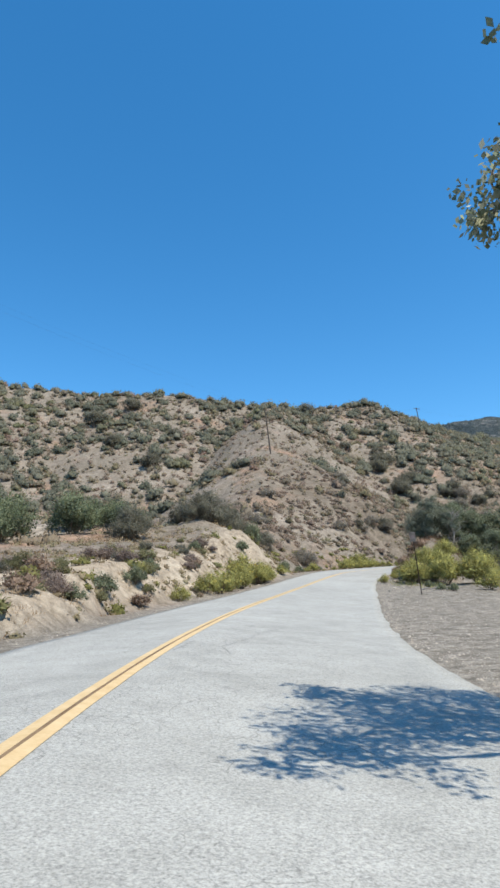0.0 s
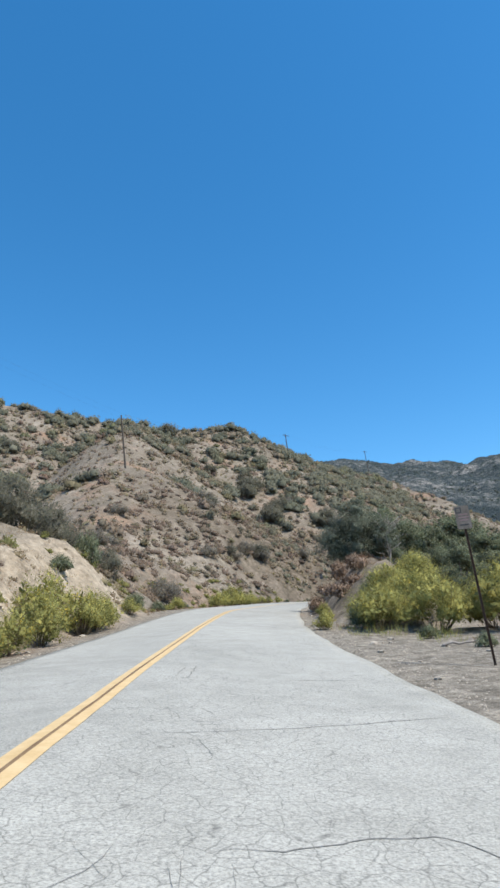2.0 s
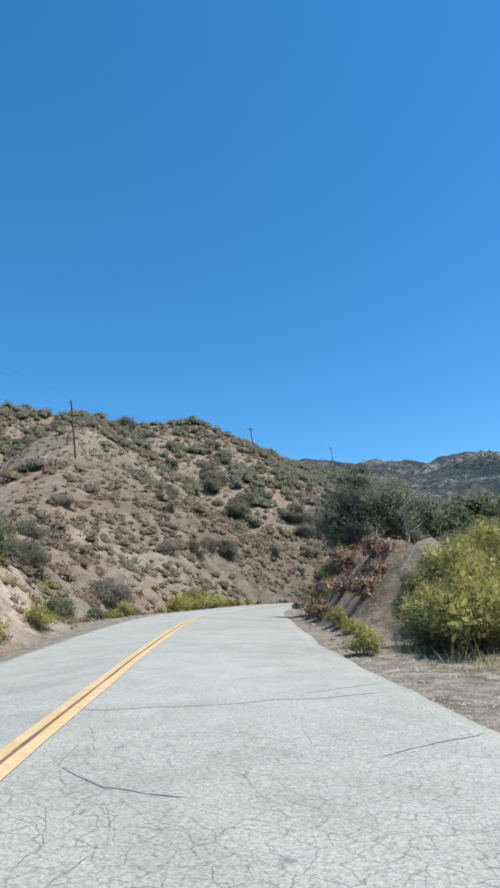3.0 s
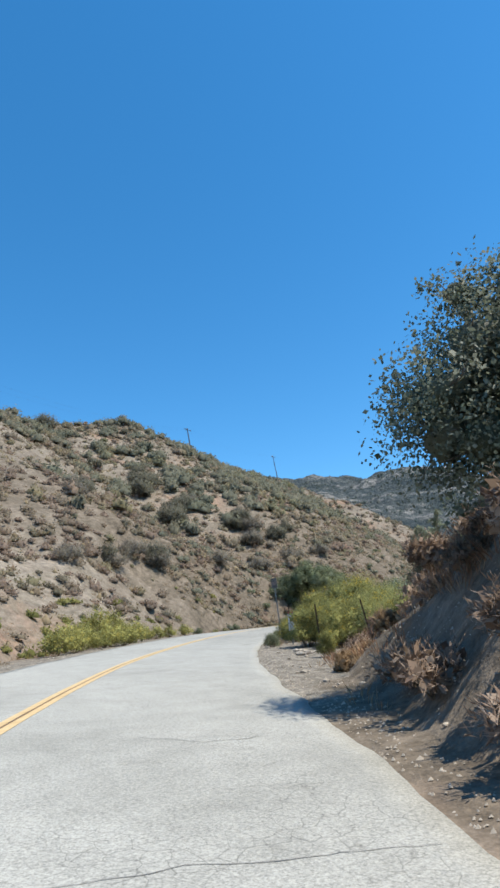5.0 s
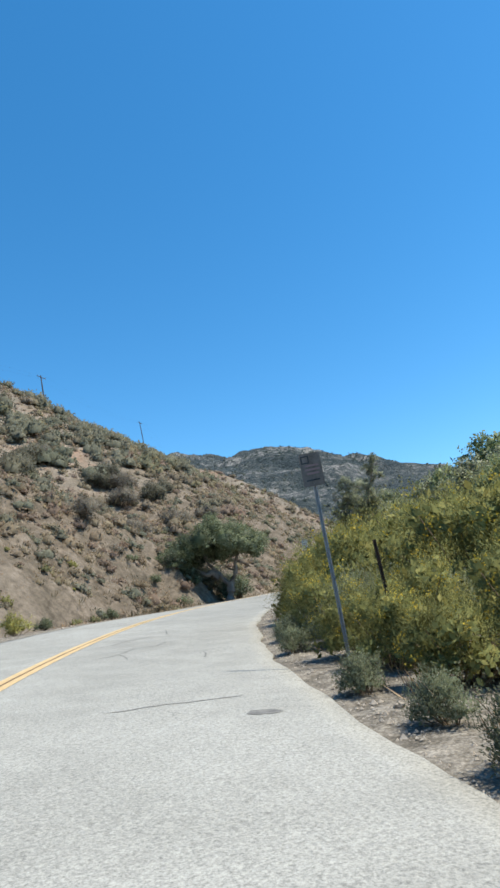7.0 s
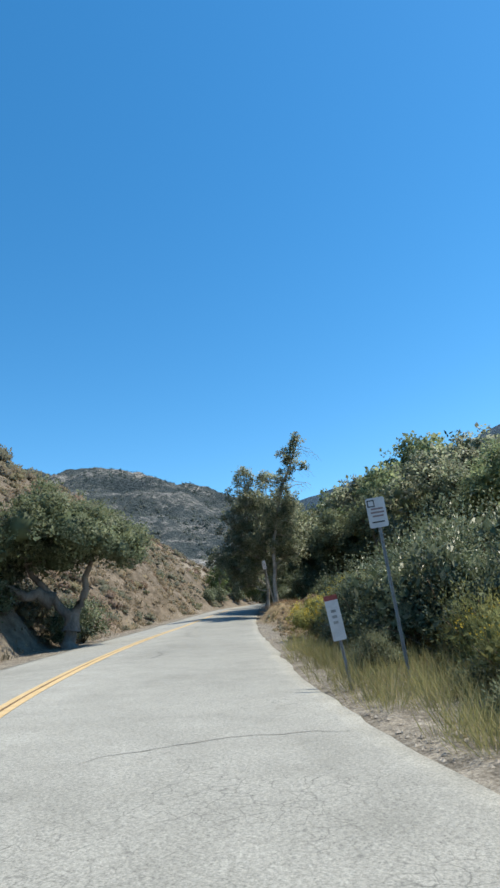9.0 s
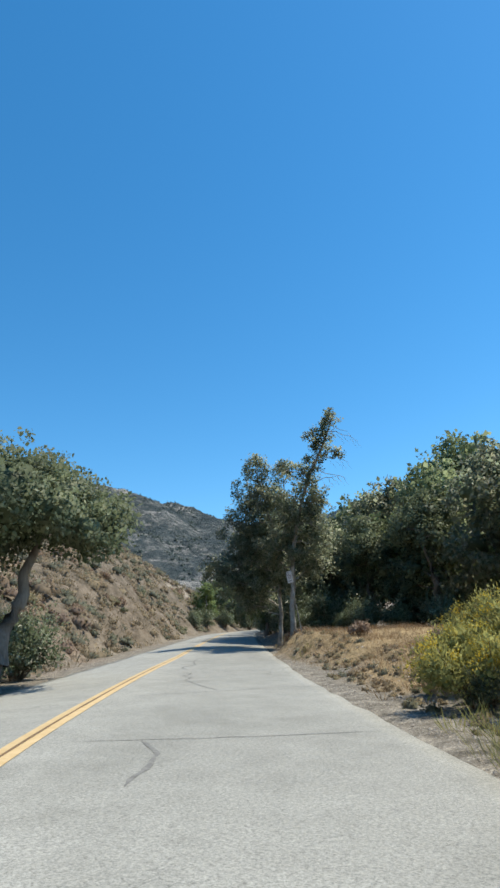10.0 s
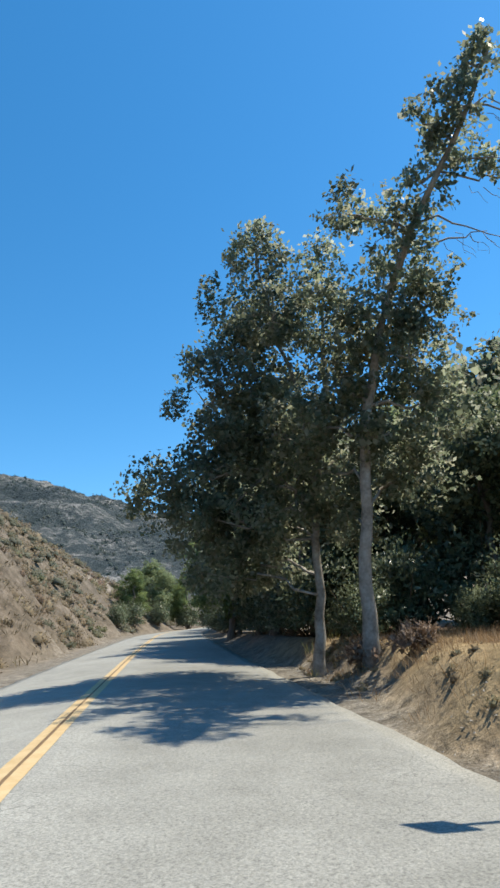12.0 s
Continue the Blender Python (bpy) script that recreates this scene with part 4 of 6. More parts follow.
copies(wood_oak(14, "bright green tree leaning to the road", LEAF_GREEN, 0.2), [*roadside([(187, 5.0, 1.0), (174, 3.8, 0.9)]), (90, 101, 1.25), (81, 104, 1.15), *roadside([(216, -7.2, 0.7), (230, -6.5, 0.85), (222, 8, 0.8), (234, -14, 0.9)])], "creekside oaks", 0.1)
copies(wood_oak(13, "low dark oak shading the road edge", LEAF_LIVE_OAK, 0.19), roadside([(161, 6.4, 1.05), (169, 6.0, 1.1), (177, 6.2, 1.1), (156, 6.8, 0.7), (163, 5.4, 0.6), (170, 5.0, 0.6), (180, 4.8, 0.6), (198, 5.0, 0.7), (205, 5.2, 0.75), (213, 5.4, 0.8), (222, 5.6, 0.8), (231, 5.0, 0.85), (152, 9.5, 0.75), (147, 12.5, 0.8), (140, 16, 0.75), (133, 19, 0.8)]), "roadside oaks", 0.1)
copies(wood_oak(12, "scrubby grey oak behind the bank", LEAF_SAGE, 0.2), [(19.4, 61.0, 0.55), (21.4, 62.0, 0.6), (23.6, 62.5, 0.62), (20.6, 64.2, 0.5), (26.2, 63.5, 0.7), (19.6, 57.2, 0.36), (22, 58.5, 0.42), (25, 58, 0.5), (20.8, 54.5, 0.4), (28, 60, 0.55), (29, 66, 0.6), (33, 74, 0.65), (38, 82, 0.7), (46, 88, 0.75), (41, 74, 0.8)], "scrub oaks", 0.1)

# bushes by the road: each kind once, then repeated
yellow = brush("yellow_brush", "tall yellow-flowering brush with thin green stems", 2.8, 2.1, 620, 14, (0.078, 0.018), LEAF_BROOM, 0.6, 130)
copies(yellow, roadside([(80.8, 5.8, 0.95), (78.6, 6.2, 0.9), (76.5, 7.8, 0.9), (82.6, 5.2, 0.8), (83.5, 8.0, 1.1), (88, 7.0, 1.25), (103, 4.6, 0.85), (96, 6.6, 1.4), (92.8, 7.6, 1.35), (99.5, 7.6, 1.35), (85.5, 6.0, 1.1), (104.5, 5.2, 0.9), (108.5, 4.6, 0.75), (110.5, 5.4, 0.8)]), "yellow brush by the road")
feathery = brush("yellow_brush", "dense feathery green brush with yellow flower heads", 2.8, 2.1, 1150, 19, (0.06, 0.013), LEAF_FEATHER, 0.6, 480)
copies(feathery, roadside([(86.3, 4.9, 0.9), (80.6, 3.55, 0.78, 1.05), (81.6, 4.6, 0.85, 1.1), (79.4, 4.9, 0.8), (79.4, 6.2, 0.85), (81.0, 6.0, 0.9, 1.1), (78.6, 7.4, 0.9), (74.7, 3.75, 0.3, 1.5), (84.6, 3.9, 0.75), (84.6, 2.95, 0.5), (86.2, 2.7, 0.52), (87.4, 2.55, 0.5), (87.0, 3.4, 0.72), (89.2, 2.7, 0.58), (91.0, 2.7, 0.62), (93.0, 2.75, 0.62), (95.0, 2.85, 0.6), (91.8, 4.2, 1.15), (94.0, 3.9, 1.25), (96.6, 4.0, 1.2), (99.4, 4.4, 1.05), (90.4, 5.9, 1.4), (93.2, 6.0, 1.5), (84.0, 4.7, 0.8), (92.4, 3.2, 0.85), (94.6, 3.15, 0.9), (96.6, 3.4, 0.9), (98.6, 3.7, 0.8)]), "yellow brush by the road")
olive = brush("broom_bush", "rounded olive-green broom bush", 2.4, 1.6, 420, 14, (0.072, 0.022), LEAF_YELLOW, 0.45, 60)
copies(olive, roadside([(46.1, 2.35, 0.45), (50.8, 2.8, 0.38), (40.5, 10.5, 1.2), (42.5, 11.5, 1.4), (38, 8.6, 0.8), (36.5, 10.5, 1.0), (40, 14.5, 1.5), (46, 14, 1.5), (34.6, -6.6, 0.8), (47.6, -6.6, 1.0), (36.8, -6.5, 0.95), (39.2, -6.6, 0.85), (42, -6.7, 1.0), (44.2, -7.6, 1.3), (46.5, -6.8, 1.15), (49, -7.0, 0.95), (31.5, -7.0, 0.6), (54, -6.8, 0.6), (84.5, -7.3, 0.75), (87.8, -7.2, 0.85), (91.2, -7.3, 0.85), (95, -7.7, 0.75), (99, -7.4, 0.6), (83, -7.6, 0.9), (86, -7.6, 0.9), (89.5, -7.4, 0.95), (93, -7.5, 0.9), (97, -7.6, 0.65), (91, -9.2, 1.15), (87, -9.0, 1.0), (94.5, -9.4, 1.0), (101, -7.0, 0.6), (70, -7.6, 0.6), (73, -8.2, 0.7), (53.2, 2.8, 0.4)]), "broom bushes along the verges")
hedge = brush("broom_bush", "large spreading olive-green broom bush on the bank's foot", 3.7, 2.6, 1000, 17, (0.068, 0.02), LEAF_YELLOW, 0.45, 90)
copies(hedge, roadside([(45.4, 4.4, 0.72), (46.8, 4.0, 0.6), (48.6, 5.2, 0.62), (47.4, 6.2, 0.7), (45.4, 6.4, 0.85), (44.2, 8.4, 0.95), (49.8, 6.6, 0.6), (46.0, 8.6, 0.8)]), "broom bushes along the verges")
bright = brush("flowering_bush", "bright golden-flowering bush at the edge of the grass", 2.6, 1.7, 560, 10, (0.095, 0.026), LEAF_YELLOW, 0.5, 900)
copies(bright, roadside([(121.8, 4.4, 0.8), (123.4, 4.7, 0.75), (120.6, 5.4, 0.9), (122.8, 6.0, 0.95), (124.4, 7.4, 0.9), (121.0, 7.4, 0.9), (126.6, 6.8, 0.85), (85.0, 4.9, 0.6)]), "golden flowering bushes")
sage = brush("sagebrush", "low grey-green sagebrush at the road edge", 1.5, 0.95, 280, 9, (0.095, 0.03), LEAF_SAGE, 0.5)
copies(sage, roadside([(103, 3.2, 0.7), (100.5, 3.1, 0.8), (107, 3.6, 0.7), (21, -7.3, 0.7), (24.5, -7.8, 0.9), (28, -7.9, 0.9), (32, -8.8, 0.8), (43, -10.4, 0.8), (51, -9.4, 0.9), (58, -7.6, 0.9), (62.5, -8.6, 1.0), (66, -8.0, 0.8), (77, -8.8, 0.7), (50.5, 4.6, 0.6), (109, 4.2, 0.7), (61, -11.5, 1.6, 1.5), (64, -12.5, 1.5, 1.4), (105, -7.6, 0.6), (112, -7.4, 0.7), (42.5, 5.4, 0.5), (37.4, 6.6, 0.5), (39.0, 6.0, 0.45)]), "sagebrush along the verges")
leafy_sage = brush("sagebrush", "soft grey-green sagebrush hugging the asphalt edge", 1.5, 0.95, 460, 15, (0.055, 0.015), LEAF_SAGE, 0.8)
copies(leafy_sage, roadside([(81.7, 2.1, 0.62), (84.8, 1.95, 0.5), (83.2, 2.15, 0.5), (88.8, 1.85, 0.5), (90.9, 2.0, 0.55), (88.9, 2.75, 1.15), (89.6, 3.5, 1.35), (88.2, 3.9, 1.3), (86.4, 3.2, 0.7), (97.2, 2.7, 0.8), (98.6, 2.8, 0.7), (112.2, 3.8, 0.8), (121.6, 4.3, 0.75)]), "sagebrush along the verges")
dry = brush("dry_bush", "reddish brown dried-out bush", 1.6, 0.9, 200, 8, (0.13, 0.02), LEAF_DRY, 0.3)
copies(dry, roadside([(73.5, 4.8, 0.9), (75.2, 5.6, 1.0), (71.5, 6.0, 0.8), (56, 3.4, 0.9), (53.5, 4.4, 0.9), (55.2, 4.8, 1.0), (58, 4.2, 0.9), (61, 4.4, 1.1), (60, 3.4, 0.8), (65, 6.2, 1.1), (52.2, 3.6, 0.8), (62.6, 5.4, 1.0), (64.0, 4.6, 0.8), (57.0, 2.7, 0.7), (59.2, 2.8, 0.8), (61.8, 2.9, 0.8), (63.4, 3.2, 0.8), (66.5, 4.8, 0.9), (68.0, 5.6, 1.0), (69.6, 4.6, 0.7), (70.5, 6.2, 0.9), (67.0, 6.4, 1.0), (72.2, 4.4, 0.7), (26.5, -6.9, 0.7), (18, -7.6, 0.8), (22.5, -9.4, 0.9), (37.5, -8.4, 0.7), (118.5, 4.6, 0.8), (129, 6.6, 0.7), (84.6, 3.4, 0.6), (137, 5.8, 0.7), (146.5, 4.6, 0.75), (148.2, 4.2, 0.7)]), "dry bushes")
straw_tuft = brush("straw_tuft", "pale straw-coloured tuft of dry grass on the sandy verge", 1.3, 0.6, 420, 8, (0.16, 0.008), STRAW, 0.9)
copies(straw_tuft, roadside([(69.4, 3.6, 0.8), (70.4, 4.2, 0.7), (68.4, 4.4, 0.7)]), "straw tufts")
dark = brush("leafy_bush", "dark green leafy bush crowding the road edge", 2.8, 2.3, 420, 9, (0.115, 0.055), LEAF_DARK, 0.28)
copies(dark, roadside([(47.2, 4.3, 0.55), (46.2, 4.0, 0.5), (119.5, 9.5, 1.0), (119, 6.4, 1.0), (116, 7.0, 1.3), (110, 7.5, 1.3), (120.5, 8.5, 1.2), (128, 10.5, 1.0), (131, 12.5, 1.0), (136, 13.5, 0.9), (143, 11, 0.8), (148, 8.2, 0.7), (105, 9, 1.2), (153.5, 6.4, 0.7), (157, 5.6, 0.6), (101.5, 3.3, 0.45), (104.5, 3.7, 0.5), (126.5, -7.6, 0.8), (124.8, -8.2, 0.8), (176, 4.4, 1.0), (184, 4.2, 1.2), (192, 4.2, 1.3), (200, 4.4, 1.4), (208, 4.6, 1.4), (216, 4.8, 1.5), (206, -6.4, 1.2), (214, -6.6, 1.4), (222, -6.8, 1.5), (230, -6.4, 1.6), (239.5, -3, 1.8), (239.5, 1, 1.9), (239, 4.5, 1.8)]) + [(74.5, 118.9, 1.5), (77.0, 119.6, 1.6), (44.6, 120.4, 0.9), (42.3, 121.0, 0.95), (46.4, 121.8, 1.0), (40.6, 120.4, 0.8), (69, 124.6, 1.2), (70.5, 127.5, 1.3), (72, 123, 1.5), (71, 119.5, 1.4), (74, 129.8, 1.3), (68, 121.2, 0.9), (76.5, 132, 1.3), (80, 134.5, 1.3), (83, 137, 1.3), (75, 121, 1.6), (73.5, 116, 1.5), (69.5, 115.5, 1.2), (67.5, 125.0, 0.7), (72.5, 126, 1.5)], "leafy bushes")
glossy = brush("leafy_bush", "dense dark leafy bush with small glossy leaves", 2.8, 2.3, 1200, 13, (0.062, 0.026), LEAF_DARK, 0.25)
copies(glossy, roadside([(118.2, 4.7, 0.8), (116.6, 4.9, 1.0), (114.8, 5.2, 1.15), (113.0, 5.8, 1.25), (110.8, 6.4, 1.2), (116.0, 6.6, 1.4), (113.4, 7.4, 1.5)]), "leafy bushes")
green = brush("green_bush", "broad green leafy bush", 4.2, 2.6, 560, 13, (0.13, 0.06), LEAF_LIVE_OAK, 0.2)
copies(green, [(-14.5, 50, 1.35), (-18.5, 47, 1.5), (-11, 54, 1.1), (-22, 53, 1.6), (-17, 43, 1.1), (-12.5, 58, 1.1), (-24, 46, 1.5), (-16, 56, 1.4), (67.6, 122.0, 0.5), (69.2, 119.4, 0.6)], "green bushes")

# low growth on the pale bank by the start
bank_r = np.random.default_rng(55)
spots = [(float(a), -float(b), float(k)) for a, b, k in zip(bank_r.uniform(13, 46, 46), bank_r.uniform(7.3, 12.5, 46), bank_r.uniform(0.35, 0.9, 46))]
mauve = brush("dry_bush", "low mauve-brown dry bush on the pale bank", 1.8, 1.0, 420, 10, (0.075, 0.026), HILL_MAUVE, 0.35)
copies(mauve, roadside(spots[:18]), "bushes on the pale bank")
olive_low = brush("bank_bush", "low olive-green bush on the pale bank", 1.8, 1.05, 420, 10, (0.075, 0.03), LEAF_OLIVE, 0.4)
copies(olive_low, roadside(spots[18:36]), "bushes on the pale bank")
grey_low = brush("bank_bush", "low grey-green bush on the pale bank", 1.8, 1.05, 420, 10, (0.075, 0.03), CHAPARRAL_GREEN, 0.4)
copies(grey_low, roadside(spots[36:]), "bushes on the pale bank")

# the larger shrubs that stand out on the hill
hill_green = brush("chaparral_bush", "large rounded grey-green chaparral shrub on the slope", 3.2, 1.9, 420, 9, (0.12, 0.06), CHAPARRAL_GREEN, 0.3)
copies(hill_green, [(41.2, 120.8, 0.95), (44.2, 122.4, 1.1), (47.0, 124.0, 0.95), (39.2, 119.2, 0.75), (-26.8, 166.9, 2.44), (-23.2, 186.7, 2.23), (-40.3, 180.4, 2.44), (-51.4, 203.6, 3.35), (-41.9, 214.1, 2.9), (38.6, 186.8, 1.77), (39.5, 161.5, 1.74), (21.8, 226.1, 2.73), (40.0, 225.3, 1.65), (43.4, 223.5, 1.09), (23.6, 112.9, 1.4), (18.5, 109.4, 0.88), (38.6, 162.1, 2.26), (36.9, 178.8, 2.53), (40.0, 180.8, 2.11), (40.4, 165.7, 2.18), (42.5, 167.9, 1.91), (52.8, 163.4, 1.9), (57.0, 157.2, 1.83), (29.1, 188.8, 1.84), (18.7, 127.3, 1.16), (35.5, 173.6, 2.31), (50.2, 160.9, 1.64), (61.6, 162.2, 1.29)], "chaparral shrubs on the slope", 0.25)
hill_brown = brush("scrub_bush", "large grey-brown half-dry shrub on the slope", 3.2, 1.8, 420, 9, (0.12, 0.05), CHAPARRAL, 0.4)
copies(hill_brown, [(6.7, 81.2, 1.1), (2.8, 109.4, 1.08), (0.8, 85.8, 1.05), (18.3, 130.6, 1.25), (19.1, 109.2, 1.0), (17.4, 122.9, 1.09), (18.3, 102.9, 0.63), (23.6, 112.4, 1.08), (31.8, 118.5, 1.07), (48.4, 145.5, 1.59), (14.3, 94.6, 0.25), (24.6, 114.9, 0.77), (51.3, 155.4, 1.82), (44.0, 169.3, 1.74), (56.1, 149.2, 1.5), (53.7, 159.9, 1.7), (32.2, 119.2, 0.57), (63.0, 152.7, 1.42), (33.7, 117.0, 0.44), (6.4, 79.4, 1.35), (21.5, 112.3, 1.31), (14.7, 104.6, 1.06)], "half-dry shrubs on the slope", 0.25)
small_r = np.random.default_rng(31)
upper = [(float(s), -4.3 - float(u), float(k)) for s, u, k in zip(small_r.uniform(118, 190, 44), small_r.uniform(1.8, 12, 44), small_r.uniform(0.22, 0.5, 44))]
hill_dry = brush("scrub_bush", "small olive-brown shrub on the cut slope", 3.2, 2.1, 150, 9, (0.24, 0.1), LEAF_SAGE, 0.4)
copies(hill_dry, roadside(upper[:20]), "shrubs on the cut slope", 0.1)
hill_rust = brush("scrub_bush", "small rust-brown dry shrub on the cut slope", 3.2, 2.0, 150, 9, (0.24, 0.08), LEAF_DRY, 0.4)
copies(hill_rust, roadside(upper[20:]), "shrubs on the cut slope", 0.1)
bank_top = brush("bank_shrub", "tall grey-green shrub on top of the cut bank", 3.4, 2.9, 760, 10, (0.1, 0.045), CHAPARRAL_GREEN, 0.4)
copies(bank_top, [(-3.6, 58.9, 1.15, 1.2), (-2.2, 62.4, 1.1, 1.25), (-5.1, 56.8, 0.9, 1.1), (-0.8, 65.0, 0.95), (1.2, 69.0, 0.8), (-9.7, 49.9, 1.2), (-6.6, 60.0, 1.0)], "shrubs on the cut bank", 0.2)

# ---- chaparral on the hills: uncountable, one object a kind ----
def scatter(n, box, keep, seed):
    r = np.random.default_rng(seed)
    x, y = r.uniform(box[0], box[1], n), r.uniform(box[2], box[3], n)
    s, off = plan(x, y)
    ok = keep(x, y, s, off, r)
    return x[ok], y[ok], r


def shrub_cloud(name, x, y, radius, tall, blades, size, mat, label, r, lobes=3, rings=3, segs=6, group=9.0):
    """Many shrubs in one mesh: each a few rounded lobes under a ragged coat of leaf sprays, standing out of the slope."""
    n = len(x)
    z, e = sheet_z(x, y), 0.6
    base = np.stack([x, y, z], -1)
    fall = np.stack([-(sheet_z(x + e, y) - z) / e, -(sheet_z(x, y + e) - z) / e, np.ones(n)], -1)
    up = unit(unit(fall) + np.array([0, 0, 1.2]))
    a = unit(np.cross(up, r.normal(size=(n, 3))))
    b = np.cross(up, a)
    ang, out = r.uniform(0, 6.283, (n, lobes)), r.uniform(0.15, 0.6, (n, lobes)) * (lobes > 1)
    centre = radius[:, None, None] * (out[..., None] * (np.cos(ang)[..., None] * a[:, None] + np.sin(ang)[..., None] * b[:, None]) + r.uniform(0.0, 0.45, (n, lobes))[..., None] * tall[:, None, None] * up[:, None] * (lobes > 1))
    lobe_r = radius[:, None] * (r.uniform(0.42, 0.75, (n, lobes)) if lobes > 1 else r.uniform(0.8, 1.0, (n, 1)))

    def dome(th, ph):
        sx, sy, sz = np.sin(th) * np.cos(ph), np.sin(th) * np.sin(ph), np.cos(th)
        e_ = lambda v: v[..., None]
        aa, bb, uu = (v.reshape(n, *([1] * (th.ndim - 1)), 3) for v in (a, b, up))
        d = e_(sx) * aa + e_(sy) * bb + e_(sz) * uu
        lie = e_(sx) * aa + e_(sy) * bb + e_(sz) * tall.reshape(n, *([1] * (th.ndim - 1)), 1) * uu
        return d, lie

    # the body of each lobe: an uneven dome, open below
    th = np.broadcast_to(np.linspace(0.08, 1.75, rings)[:, None], (n, lobes, rings, segs))
    ph = np.broadcast_to(np.arange(segs) * 2 * np.pi / segs, (n, lobes, rings, segs)) + r.uniform(0, 6.28, (n, lobes, 1, 1))
    d, lie = dome(th, ph)
    body = base[:, None, None, None] + centre[:, :, None, None] + lie * (lobe_r[:, :, None, None] * 0.74 * r.uniform(0.72, 1.12, (n, lobes, rings, segs)))[..., None]
    i, j = np.meshgrid(np.arange(rings - 1), np.arange(segs), indexing="ij")
    quad = np.stack([i * segs + j, (i + 1) * segs + j, (i + 1) * segs + (j + 1) % segs, i * segs + (j + 1) % segs], -1).reshape(-1, 4)
    faces = (np.arange(n * lobes)[:, None, None] * rings * segs + quad).reshape(-1, 4)
    bv, bn = body.reshape(-1, 3), unit(d + [0, 0, 0.25]).reshape(-1, 3)
    # the coat: small sprays of leaves
    pick = r.integers(0, lobes, (n, blades))
    row = np.arange(n)[:, None]
    d, lie = dome(np.arccos(r.uniform(-0.1, 1.0, (n, blades))), r.uniform(0, 6.283, (n, blades)))
    pos = base[:, None] + centre[row, pick] + lie * (lobe_r[row, pick] * r.uniform(0.68, 1.2, (n, blades)))[..., None]
    way = unit(np.cross(d, r.normal(size=(n, blades, 3))) + 0.7 * d + [0, 0, 0.3])
    side = unit(np.cross(way, d + [0, 0, 0.3] + r.normal(size=(n, blades, 3)) * 0.45))
    side = np.where(np.sum(np.cross(side, way) * d, -1, keepdims=True) < 0, -side, side)
    ln = (size * radius[:, None] ** 0.5 * r.uniform(0.5, 1.25, (n, blades)))[..., None]
    wd = ln * r.uniform(0.4, 0.75, (n, blades))[..., None]
    p = pos - way * ln * 0.4
    lv = np.stack([p, p + way * ln * 0.45 + side * wd * 0.5, p + way * ln, p + way * ln * 0.55 - side * wd * 0.5], 2).reshape(-1, 3)
    flat = np.cross(side, way)
    soft = unit(d + [0, 0, 0.25] + 0.35 * np.where(np.sum(flat * d, -1, keepdims=True) < 0, -flat, flat))
    me = mesh_of(name, np.concatenate([bv, lv]), np.concatenate([faces, len(bv) + np.arange(len(lv)).reshape(-1, 4)]), mat, True, np.concatenate([bn, np.repeat(soft.reshape(-1, 3), 4, 0)]))
    tone = np.clip(0.55 * r.uniform(0, 1, n) + 0.9 * vnoise(x / group, y / group, 71) - 0.22, 0, 1)
    attribute(me, "tone", np.concatenate([np.repeat(tone, lobes * rings * segs), np.repeat(tone, blades * 4)]))
    return tagged(new(name, me), label, "scrub", kind="stuff")


def thick(x, y):
    """How thickly the hill is grown over: belts along the gullies, dense high on the near shoulder, thin on the bare reddish slope."""
    belt = vnoise((x + 0.7 * y) / 15, (y - 0.7 * x) / 34, 31)
    d = 0.5 * belt + 0.3 * vnoise(x / 8, y / 8, 32) + 0.2 * vnoise(x / 3.2, y / 3.2, 35)
    bare = np.exp(-(((x - 2) / 19) ** 2 + ((y - 116) / 17) ** 2))
    return d + 0.13 * ((x < -5) & (y > 128)) + 0.05 * (y > 175) - 0.2 * bare + 0.17 * ((x > 36) & (y > 128))


def on_hill(x, y, s, off, r):
    u = spread(MIDLINE, s) - spread(LANE, s) - off
    return (u > np.where((s > 60) & (s < 150), 14, 12)) & (thick(x, y) > 0.45 + 0.09 * r.uniform(-1, 1, len(x))) & (y < 262 + np.clip(x - 60, 0, 110) * 0.6)


def loose(x, y, s, off, r):
    left = spread(MIDLINE, s) - spread(LANE, s)
    u = left - off
    return (u > np.where(s > 112, 2.6, 3.5) + 2.5 * r.uniform(0, 1, len(x))) & (vnoise(x / 9, y / 9, 33) + 0.5 * r.uniform(-1, 1, len(x)) > 0.3)


x, y, r = scatter(7400, (-100, 185, 62, 330), on_hill, 1)
shrub_cloud("chaparral", x, y, r.uniform(0.7, 1.9, len(x)) * r.uniform(0.6, 1.1, len(x)), r.uniform(0.8, 1.3, len(x)), 54, 0.38, HILL_MIX, "grey-green and brown chaparral shrubs dotted over the hillside", r)


def in_drifts(x, y, s, off, r):
    u = spread(MIDLINE, s) - spread(LANE, s) - off
    return (u > np.where(s < 60, 18, 30)) & (thick(x, y) > 0.56 + 0.05 * r.uniform(-1, 1, len(x))) & (y < 262 + np.clip(x - 60, 0, 110) * 0.6)


